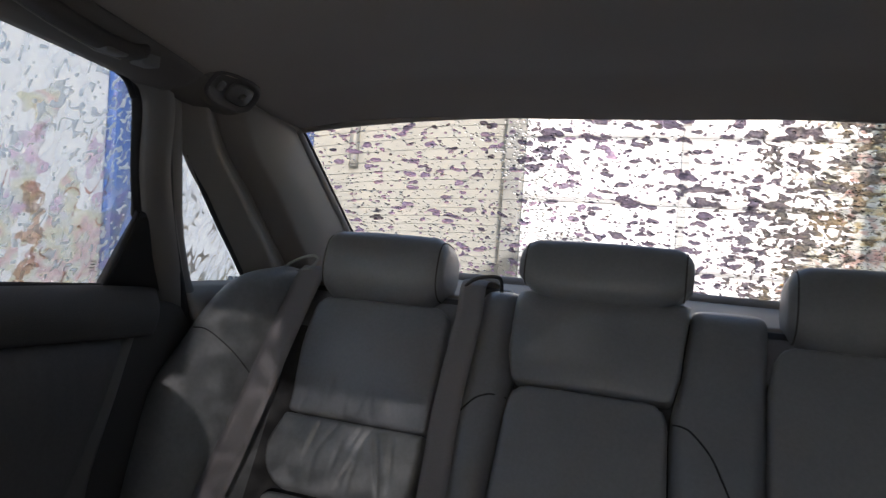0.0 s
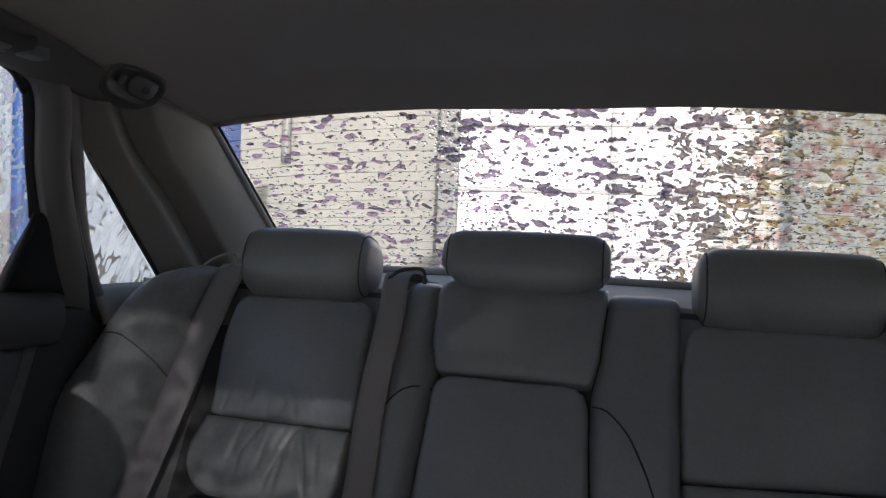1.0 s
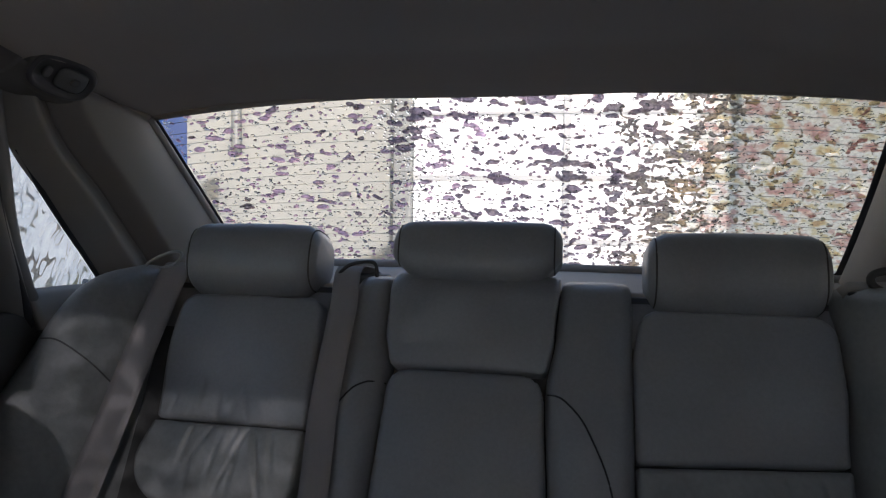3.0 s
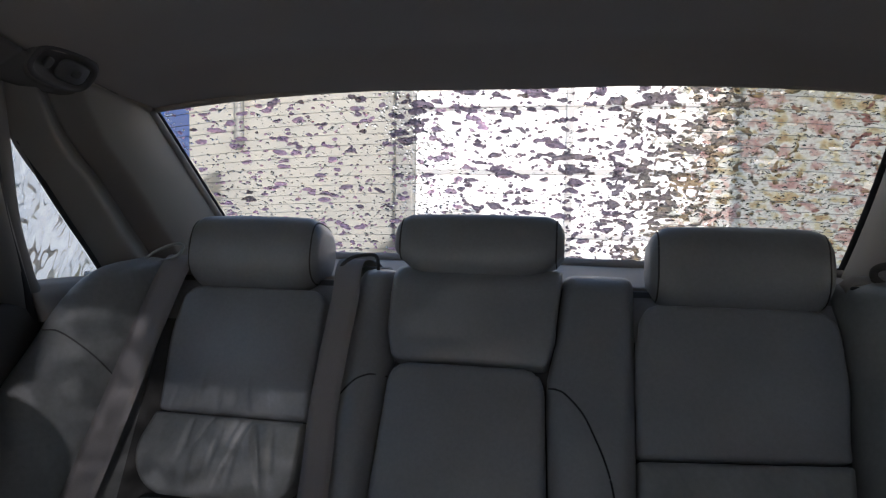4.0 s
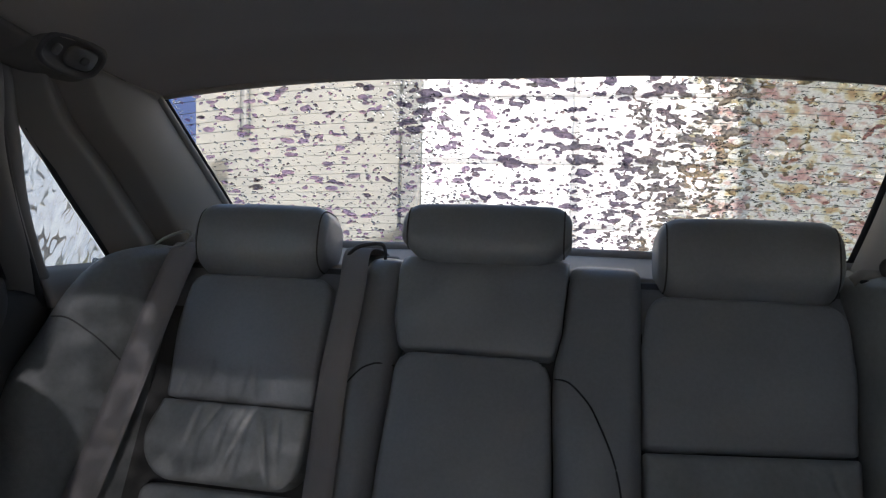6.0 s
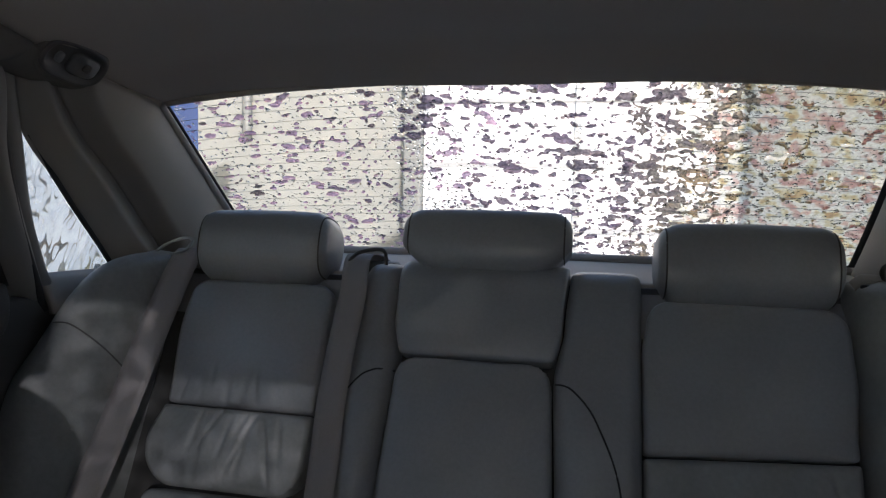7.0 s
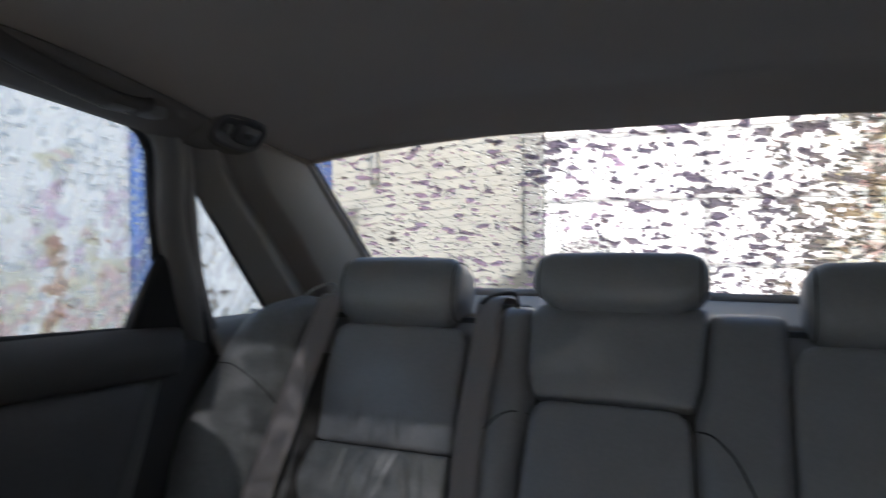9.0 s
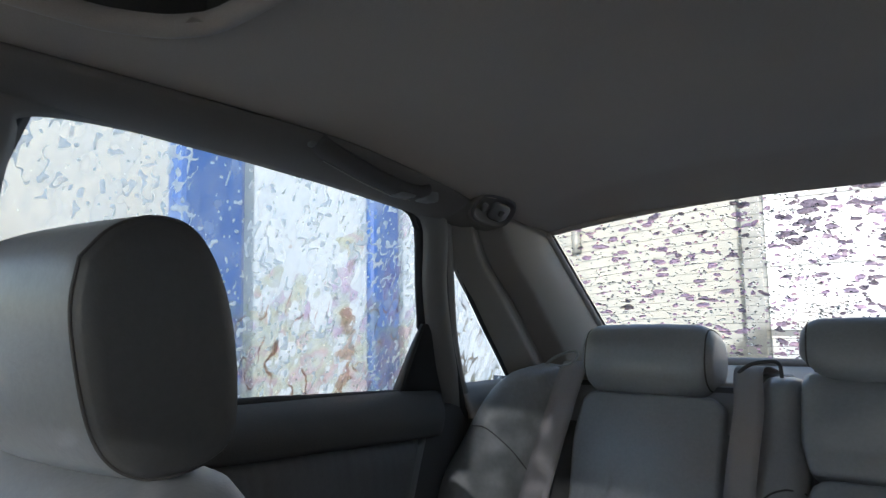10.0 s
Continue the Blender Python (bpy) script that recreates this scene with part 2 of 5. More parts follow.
M_FOAM_SIDE = foam_mat("thin pink and yellow wash foam", [(0.0, (0.92, 0.72, 0.60)), (0.14, (0.96, 0.92, 0.70)), (0.3, (0.97, 0.96, 0.88)), (0.42, (0.95, 0.70, 0.70)), (0.54, (0.97, 0.94, 0.74)), (0.7, (0.97, 0.97, 0.94)), (0.82, (0.94, 0.72, 0.88)), (1.0, (0.97, 0.97, 0.96))], see=0.80, axis=2, lo=1.0, hi=1.4, size=26, spread=1.3, grain=0.15)
M_FOAM_Q = foam_mat("olive wash foam", [(0.0, (0.44, 0.40, 0.26)), (0.3, (0.66, 0.62, 0.52)), (0.6, (0.40, 0.33, 0.27)), (0.8, (0.50, 0.52, 0.50)), (1.0, (0.80, 0.80, 0.80))], see=0.30, axis=2, lo=1.0, hi=1.3, spread=0.9)
M_DROP = bpy.data.materials.new("water drop")
M_DROP.use_nodes = True
_n = M_DROP.node_tree.nodes
_n.remove(_n["Principled BSDF"])
_g = _n.new("ShaderNodeBsdfGlass")
_g.inputs["IOR"].default_value = 1.33
_g.inputs["Roughness"].default_value = 0.0
M_DROP.node_tree.links.new(_g.outputs[0], _n["Material Output"].inputs[0])


# ---------------------------------------------------------------- mesh helpers
def thing(name, label, category, group="", kind="", at=(0, 0, 0)):
    e = new(name)
    e.location = at
    return tagged(e, label, category, group, kind)


def part(name, bm, material, parent=None, label="", smooth=True):
    me = bpy.data.meshes.new(name)
    bmesh.ops.recalc_face_normals(bm, faces=bm.faces)
    bm.to_mesh(me)
    bm.free()
    me.materials.append(material)
    if smooth:
        for p in me.polygons:
            p.use_smooth = True
    ob = new(name, me)
    if parent is not None:
        ob.parent = parent
        ob.matrix_parent_inverse = parent.matrix_basis.inverted() if parent.parent is None else Matrix.Identity(4)
    if label:
        tagged(ob, label)
    return ob


def lerp(a, b, t):
    return a + (b - a) * t


def curve_at(pts, t):
    """A smooth line through pts, t from 0 to 1 (Catmull-Rom)."""
    pts = [Vector(p) for p in pts]
    n = len(pts) - 1
    f = min(max(t, 0), 1) * n
    i = min(int(f), n - 1)
    f -= i
    p1, p2 = pts[i], pts[i + 1]
    p0 = pts[i - 1] if i else p1 * 2 - p2
    p3 = pts[i + 2] if i + 2 <= n else p2 * 2 - p1
    return 0.5 * (2 * p1 + (p2 - p0) * f + (2 * p0 - 5 * p1 + 4 * p2 - p3) * f * f + (3 * p1 - p0 - 3 * p2 + p3) * f ** 3)


def sheet(fn, nu, nv, thick=0.0, us=None, vs=None):
    """A surface fn(u, v), u and v from 0 to 1; with thickness it is a closed slab, grown along -normal."""
    us = us or [i / nu for i in range(nu + 1)]
    vs = vs or [j / nv for j in range(nv + 1)]
    bm = bmesh.new()
    P = [[Vector(fn(u, v)) for v in vs] for u in us]
    top = [[bm.verts.new(p) for p in row] for row in P]
    for i in range(len(us) - 1):
        for j in range(len(vs) - 1):
            bm.faces.new((top[i][j], top[i + 1][j], top[i + 1][j + 1], top[i][j + 1]))
    if thick:
        bm.normal_update()
        low = [[bm.verts.new(v.co - v.normal * thick) for v in row] for row in top]
        a, b = len(us) - 1, len(vs) - 1
        for i in range(a):
            for j in range(b):
                bm.faces.new((low[i][j], low[i][j + 1], low[i + 1][j + 1], low[i + 1][j]))
        for i in range(a):
            for j in (0, b):
                bm.faces.new((top[i][j], top[i + 1][j], low[i + 1][j], low[i][j]))
        for j in range(b):
            for i in (0, a):
                bm.faces.new((top[i][j], top[i][j + 1], low[i][j + 1], low[i][j]))
    return bm


def strip(A, B, n=24, m=8, crown=0.0, thick=0.012, way=(1, 0, 0)):
    """A trim between two smooth lines A and B, bulged by crown along way."""
    w = Vector(way)
    return sheet(lambda u, v: curve_at(A, u).lerp(curve_at(B, u), v) + w * crown * 4 * v * (1 - v), n, m, thick)


def tube(bm, pts, r, n=8, steps=None, closed=False, flat=1.0):
    """A round (or flattened) rod along a smooth line."""
    steps = steps or 6 * len(pts)
    line = [curve_at(pts, i / steps) for i in range(steps + 1)]
    rings = []
    for i, p in enumerate(line):
        d = (line[min(i + 1, steps)] - line[max(i - 1, 0)]).normalized()
        a = d.cross(Vector((0, 0, 1)) if abs(d.z) < 0.9 else Vector((0, 1, 0))).normalized()
        b = d.cross(a)
        rings.append([bm.verts.new(p + a * r * math.cos(k * 2 * math.pi / n) + b * r * flat * math.sin(k * 2 * math.pi / n)) for k in range(n)])
    for i in range(steps):
        for k in range(n):
            bm.faces.new((rings[i][k], rings[i][(k + 1) % n], rings[i + 1][(k + 1) % n], rings[i + 1][k]))
    if not closed:
        bm.faces.new(rings[0]), bm.faces.new(list(reversed(rings[-1])))
    return bm


def box(bm, lo, hi, bevel=0.0, seg=2):
    r = bmesh.ops.create_cube(bm, size=1, matrix=Matrix.LocRotScale((Vector(lo) + Vector(hi)) / 2, None, Vector(hi) - Vector(lo)))
    if bevel:
        e = list({x for v in r["verts"] for x in v.link_edges})
        bmesh.ops.bevel(bm, geom=e, offset=bevel, segments=seg, profile=0.5, affect='EDGES')
    return bm


def side(s, pts):
    return [(s * x, y, z) for x, y, z in pts]


# ---------------------------------------------------------------- the shape of the cabin
def glass_x(z):                       # side glass leans inwards
    return -0.74 + (z - 1.03) / 3


def on_side(y, z, off=0.0):
    return (glass_x(z) + off, y, z)


EDGE = [(-0.53, -0.60, 1.395), (-0.53, -0.30, 1.396), (-0.53, 0.0, 1.396), (-0.53, 0.2, 1.394), (-0.532, 0.4, 1.388), (-0.552, 0.6, 1.368), (-0.585, 0.78, 1.346), (-0.608, 0.92, 1.335), (-0.612, 1.022, 1.330)]


def edge_at(y):
    for a, b in zip(EDGE, EDGE[1:]):
        if y <= b[1]:
            t = max(0, (y - a[1]) / (b[1] - a[1]))
            return lerp(a[0], b[0], t), lerp(a[2], b[2], t)
    return EDGE[-1][0], EDGE[-1][2]


def rear_y(x):
    return 1.112 - 0.10 * (x / 0.65) ** 2


def liner(u, v):
    """The headliner: u across, v from front to rear."""
    w = 2 * u - 1
    y0 = -0.62 + v * (1.022 + 0.62)
    xe, ze = edge_at(y0)
    x = -w * xe
    y = y0 + max(0, (v - 0.5) / 0.5) ** 2 * (rear_y(x) - 1.022)
    zc = 1.428 - 0.008 * max(0, (y - 0.3) / 0.7) ** 2 - 0.02 * max(0, (-0.1 - y) / 0.5) ** 2
    d = max(0, (y - (rear_y(x) - 0.125)) / 0.125)
    zr = 0.047 * (math.sqrt(d * d + 0.02) - 0.1414) / 0.8686 * (1 - abs(w) ** 4)
    return (x, y, lerp(zc, ze, abs(w) ** 4.0) - zr)


def rear_half(right, v):
    """Half the rear window's width, v from the roof down: straight raked sides."""
    return 0.628 + 0.088 * v - 0.020 * v * v if right else 0.608 + 0.030 * v


def rear_glass(u, v, off=0.0):
    """The rear window: u from -1 to 1 across, v from the roof down."""
    hw = rear_half(u > 0, v)
    x = u * hw
    y = lerp(1.112, 1.53, v) - 0.10 * (x / 0.65) ** 2 + off * 0.65
    z = lerp(1.382 - (0.043 if u > 0 else 0.050) * abs(u) ** 2.5, 1.038, v) + off * 0.75
    return Vector((x, y, z))


# ---------------------------------------------------------------- the wash hall outside
def exterior():
    bm = bmesh.new()
    bmesh.ops.create_grid(bm, x_segments=40, y_segments=40, size=400)
    tagged(part("ground", bm, M_CONC), "wet grey concrete ground of the wash yard", "ground", kind="structure")
    Y = 7.2
    xa, xm, xb = -1.61, 0.11, 1.83
    # rear facade: beige walls beside the wide door
    for nm, x0, x1 in (("wall_rear_left", -6.0, xa - 0.19), ("wall_rear_right", xb + 0.02, 7.0)):
        bm = box(bmesh.new(), (x0, Y + 0.05, 0), (x1, Y + 0.3, 4.2))
        tagged(part(nm, bm, M_BEIGE, smooth=False), "plain beige painted wall of the wash hall", "wall", kind="structure")
    bm = box(bmesh.new(), (xa - 0.19, Y + 0.05, 3.3), (xb + 0.02, Y + 0.3, 4.2))
    tagged(part("wall_rear_lintel", bm, M_BEIGE, smooth=False), "beige wall above the wide white door", "wall", kind="structure")
    for nm, x0, x1 in (("column", xa - 0.19, xa), ("column", xb, xb + 0.22)):
        bm = box(bmesh.new(), (x0, Y - 0.12, 0), (x1, Y + 0.1, 3.4), 0.01)
        tagged(part(nm, bm, M_DARKCOL, smooth=False), "grey steel column beside the white sectional door", "column", "door columns")
    door = thing("sectional_door", "closed white sectional door of the wash hall", "garage door", at=(0, Y, 0))
    hs, z = 0.70, 0.22
    rows = 5
    for r in range(rows):
        for x0, x1 in ((xa + 0.01, xm - 0.03), (xm + 0.03, xb - 0.01)):
            part("panel", box(bmesh.new(), (x0, Y + 0.02, z + 0.015), (x1, Y + 0.06, z + hs - 0.015), 0.008), M_WHITE, door, smooth=False)
        z += hs
        part("rail", box(bmesh.new(), (xa + 0.01, Y + 0.01, z - 0.03), (xb - 0.01, Y + 0.05, z + 0.03), 0.004), M_BAR, door, smooth=False)
    part("mullion", box(bmesh.new(), (xm - 0.04, Y - 0.005, 0.02), (xm + 0.04, Y + 0.05, z), 0.004), M_BAR, door, smooth=False)
    # thin pipe on the wall
    bm = tube(bmesh.new(), [(-3.76, Y - 0.02, 1.9), (-3.76, Y - 0.02, 3.0), (-3.76, Y - 0.02, 4.0)], 0.06, 10)
    tagged(part("downpipe", bm, M_PIPE), "grey downpipe on the beige wall", "pipe")
    # side wall of the yard
    bm = box(bmesh.new(), (-5.1, -1.6, 0), (-4.8, 4.0, 3.4))
    tagged(part("wall_side", bm, M_GREY, smooth=False), "pale grey side wall of the wash yard", "wall", kind="structure")
    # added white piece, stands in for the brightness behind the quarter window
    bm = box(bmesh.new(), (-5.1, 4.0, 0), (-4.78, 6.4, 3.4))
    tagged(part("wall_bright_backing", bm, M_WHITE, smooth=False), "white wall piece added as bright background of the quarter window", "wall", kind="structure")
    # unseen wall, added to keep the sun off the centre and right seats
    bm = box(bmesh.new(), (3.25, -5.3, 0), (3.55, -1.2, 3.6))
    tagged(part("wall_sun_block", bm, M_BEIGE, smooth=False), "unseen beige wall added to block sun", "wall", kind="structure")
    # the leg of the roll-over wash machine
    g = thing("wash_gantry", "blue and white leg of a roll-over car wash machine", "wash machine", at=(-2.1, 2.4, 0))
    part("post", box(bmesh.new(), (-2.10, 1.895, 0.05), (-2.0, 2.07, 2.7), 0.02), M_BLUE, g, "blue steel post", smooth=False)
    part("post", box(bmesh.new(), (-2.10, 3.10, 0.05), (-2.0, 3.37, 2.7), 0.02), M_BLUE, g, "blue steel post", smooth=False)
    part("post", box(bmesh.new(), (-2.10, 0.975, 0.05), (-2.0, 1.235, 2.7), 0.02), M_BLUE, g, "blue steel post", smooth=False)
    part("panel", box(bmesh.new(), (-2.08, 1.235, 0.25), (-2.04, 1.895, 2.7), 0.01), M_PALE, g, "pale panel between the posts", smooth=False)
    part("panel", box(bmesh.new(), (-2.08, 2.07, 0.25), (-2.04, 3.10, 2.7), 0.01), M_PALE, g, "pale panel between the posts", smooth=False)
    part("foot_rail", box(bmesh.new(), (-2.14, 0.9, 0.0), (-1.96, 3.45, 0.12), 0.01), M_DARKCOL, g, smooth=False)


exterior()


# ---------------------------------------------------------------- car shell
car = thing("car_cabin", "grey car cabin with light grey headliner, pillars and parcel shelf", "car", at=(0, 0.4, 0.25))


def shell():
    us = [0.5 - 0.5 * math.cos(math.pi * i / 64) for i in range(65)]
    # headliner with the cut-out of the sunroof
    bm = sheet(liner, 64, 72, 0.0, us=us)
    kill = []
    for f in bm.faces:
        c = f.calc_center_median()
        dx, dy = max(0, abs(c.x) - 0.372), max(0, c.y - 0.045)
        if math.hypot(dx, dy) < 0.085 and c.y > -0.42:
            kill.append(f)
    bmesh.ops.delete(bm, geom=kill, context='FACES')
    part("headliner", bm, M_HEADLINER, car, "grey cloth headliner")
    # sunroof: rolled rim and the dark shade above it
    rim = [(-0.450, -0.45), (-0.450, -0.2), (-0.450, 0.0), (-0.440, 0.06), (-0.415, 0.100), (-0.37, 0.118), (-0.2, 0.122), (0.2, 0.122), (0.37, 0.118), (0.415, 0.100), (0.440, 0.06), (0.450, 0.0), (0.450, -0.2), (0.450, -0.45)]
    rim = [(x * 1.03, y + 0.018) for x, y in rim]
    rim = [(x, y, liner(0.5 + 0.5 * x / 0.53, (y + 0.62) / 1.642)[2] + 0.003) for x, y in rim]
    sr = part("sunroof_surround", tube(bmesh.new(), rim, 0.010, 12, 120), M_HEADLINER, car, "rolled cloth rim of the sunroof")
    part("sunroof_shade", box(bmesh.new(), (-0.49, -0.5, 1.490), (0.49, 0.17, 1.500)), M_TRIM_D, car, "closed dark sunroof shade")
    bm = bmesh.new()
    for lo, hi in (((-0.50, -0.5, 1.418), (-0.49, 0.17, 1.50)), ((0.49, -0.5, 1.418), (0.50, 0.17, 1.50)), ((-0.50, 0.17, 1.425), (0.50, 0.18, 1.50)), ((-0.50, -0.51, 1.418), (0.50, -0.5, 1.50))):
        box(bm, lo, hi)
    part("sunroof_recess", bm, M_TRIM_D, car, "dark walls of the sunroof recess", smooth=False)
    # outer roof skin
    def skin(u, v):
        x, y, z = liner(u, v)
        return (x * 1.12, lerp(-0.66, 1.13, v), max(z, 1.36 + 0.08 * (1 - abs(2 * u - 1) ** 3)) + 0.10)
    part("roof", sheet(skin, 24, 24, 0.01), M_PAINT, car, "dark painted roof")
    part("front_header", sheet(lambda u, v: Vector(liner(u, 0)).lerp(Vector(skin(u, 0)), v), 24, 4, 0.006), M_TRIM, car, "windscreen header")
    part("rear_header_edge", tube(bmesh.new(), [rear_glass(w / 10, 0) + Vector((0, 0.004, -0.002)) for w in range(-10, 11)], 0.006, 8, 60), M_HEADLINER, car)
    for s in (1, -1):
        S = lambda p: side(s, p)
        # roof rail between headliner and door glass
        A = [(e[0], e[1], e[2] + 0.002) for e in EDGE[1:6]] + [(-0.5685, 0.69, 1.359)]
        B = [on_side(-0.30, 1.388, .012), on_side(0.0, 1.385, .012), on_side(0.2, 1.375, .012), on_side(0.4, 1.362, .012), on_side(0.58, 1.345, .012), on_side(0.66, 1.334, .012)]
        part("roof_rail_trim", strip(S(A), S(B), 40, 8, 0.012, 0.01, (s, 0, -0.6)), M_RAIL_SHADED, car, "roof rail trim coloured for its shade")
        part("corner_trim", strip(S([(-0.566, 0.675, 1.361), (-0.585, 0.78, 1.349), (-0.608, 0.92, 1.337)]), S([on_side(0.645, 1.335, .013), (-0.622, 0.77, 1.327), (-0.613, 0.925, 1.331)]), 24, 8, 0.008, 0.008, (s, 0, -0.6)), M_CORNER_SHADED, car, "cloth corner below the reading lamp, coloured for shade")
        # pillar between door and quarter window
        P1 = [on_side(0.675, 1.345, .012), on_side(0.715, 1.25, .014), on_side(0.767, 1.142, .016), on_side(0.812, 1.065, .02), on_side(0.850, 0.995, .028), on_side(0.885, 0.90, .04), on_side(0.90, 0.76, .07)]
        P2 = [on_side(0.735, 1.33, .004), on_side(0.776, 1.245, .004), on_side(0.825, 1.14, .004), on_side(0.866, 1.07, .006), on_side(0.905, 1.012, .016), on_side(1.0, 0.965, .035), on_side(1.06, 0.76, .08)]
        part("pillar_trim", strip(S(P1), S(P2), 30, 8, 0.014, 0.015, (s, 0, 0)), M_PILLAR, car, "grey pillar trim beside the quarter window")
        part("door_seal", tube(bmesh.new(), S([(p[0] + .012, p[1] + .002, p[2]) for p in P1]), 0.008, 8, 40), M_RUBBER, car, "black rubber door seal")
        # rear pillar trim: front part, then the broad rear part up to the back window
        Q = [on_side(0.722, 1.338, .004), on_side(0.772, 1.252, .004), on_side(0.876, 1.17, .004), on_side(0.971, 1.095, .004), on_side(1.066, 1.018, .004), on_side(1.12, 0.96, .004)]
        R = [(-0.590, 0.770, 1.345), (-0.613, 0.850, 1.265), (-0.632, 0.955, 1.194), (-0.653, 1.060, 1.114), (-0.668, 1.135, 1.055), (-0.69, 1.19, 0.98)]
        G = [rear_glass(-s, v) for v in (0, 0.2, 0.4, 0.6, 0.8, 1.0)]
        G = [(s * p.x + 0.004, p.y - 0.012, p.z - 0.006) for p in G]
        def ease(t):
            t = min(1, max(0, t))
            return t * t * (3 - 2 * t)
        def front_part(u, v):          # runs down into the soft groove along R
            a, b = curve_at(S(Q), u), curve_at(S(R), u)
            return a.lerp(b, v) + Vector((s, -0.4, 0)) * (0.006 * math.sin(math.pi * v) - 0.034 * ease((v - 0.55) / 0.45))
        def broad_part(u, v):
            a, b = curve_at(S(R), u), curve_at(S(G), u)
            return a.lerp(b, v) + Vector((s, -0.4, 0)) * (0.014 * math.sin(math.pi * v) ** 0.8 - 0.034 * (1 - ease(v / 0.20)))
        part("pillar_trim", sheet(front_part, 30, 20, 0.010), M_TRIM_L, car, "grey front part of the rear pillar trim")
        part("pillar_trim", sheet(broad_part, 30, 40, 0.012), M_TRIM_L, car, "broad grey rear pillar trim")
        part("pillar_lip", tube(bmesh.new(), S(G), 0.009, 8, 40), M_TRIM_L, car)
        part("headliner_edge", tube(bmesh.new(), S([(e[0] + .002, e[1], e[2] - .003) for e in EDGE[6:]]), 0.010, 10, 40), M_HEADLINER, car)
        part("headliner_joint", tube(bmesh.new(), S([(e[0] + .006, e[1] - .004, e[2] - .011) for e in EDGE[6:]]), 0.0022, 6, 30), M_TRIM_D, car)
        # ledge under the quarter window
        part("window_ledge", strip(S([on_side(0.86, 1.022, .004), on_side(0.96, 1.020, .004), on_side(1.08, 1.014, .004)]), S([(-0.70, 0.86, 0.965), (-0.70, 0.96, 0.96), (-0.69, 1.10, 0.955)]), 16, 5, 0.008, 0.01, (s, 0, 0.3)), M_TRIM_L, car)
        # body side below and in front, closing the cabin
        part("body_side", box(bmesh.new(), (min(s * -0.80, s * -0.86), 0.86, 0.2), (max(s * -0.80, s * -0.86), 1.6, 1.0)), M_PAINT, car)
        part("b_pillar_trim", strip(S([on_side(-0.09, 1.40, .0), on_side(-0.09, 1.2, .0), on_side(-0.09, 1.0, .0), on_side(-0.09, 0.4, .05)]), S([on_side(0.075, 1.40, .0), on_side(0.035, 1.24, .0), on_side(0.01, 1.0, .0), on_side(0.01, 0.4, .05)]), 20, 6, 0.03, 0.03, (s, 0, 0)), M_TRIM_D, car, "dark centre pillar trim")
        part("front_pillar_trim", strip(S([(-0.55, -0.55, 1.40), (-0.66, -0.95, 1.15), (-0.74, -1.2, 0.95)]), S([(-0.62, -0.50, 1.38), (-0.70, -0.80, 1.2), (-0.76, -1.0, 1.0)]), 12, 4, 0.01, 0.03, (s, 0, 0)), M_TRIM, car)
        part("front_rail_trim", strip(S([(-0.53, -0.62, 1.395), (-0.53, -0.3, 1.396)]), S([(-0.63, -0.62, 1.37), (-0.62, -0.3, 1.388)]), 6, 4, 0.01, 0.03, (s, 0, -.5)), M_TRIM, car)
        part("front_door_panel", box(bmesh.new(), (min(s * -0.74, s * -0.84), -1.3, 0.2), (max(s * -0.74, s * -0.84), -0.02, 1.0), 0.02), M_TRIM_D, car)
    # parcel shelf and the trim below the back window
    def shelf(u, v):
        x = lerp(-0.69, 0.715, u)
        yb = rear_glass(max(-1, min(1, x / 0.70)), 1).y
        return (x, lerp(1.06, yb, v), lerp(1.034, 1.036, v))
    part("parcel_shelf", sheet(shelf, 20, 10, 0.02), M_SHELF, car, "light grey parcel shelf")
    lip = [rear_glass(w / 10, 1.0) + Vector((0, -0.012, 0.004)) for w in range(-10, 11)]
    part("window_lip", tube(bmesh.new(), lip, 0.011, 8, 60), M_SHELF, car)
    part("floor_pan", box(bmesh.new(), (-0.86, -1.5, 0.16), (0.86, 1.6, 0.2)), M_CARPET, car)
    part("bulkhead", box(bmesh.new(), (-0.86, -1.5, 0.2), (0.86, -1.2, 0.96), 0.05), M_TRIM_D, car)
    part("boot_wall", box(bmesh.new(), (-0.86, 1.22, 0.2), (0.86, 1.6, 0.96)), M_PAINT, car)


shell()


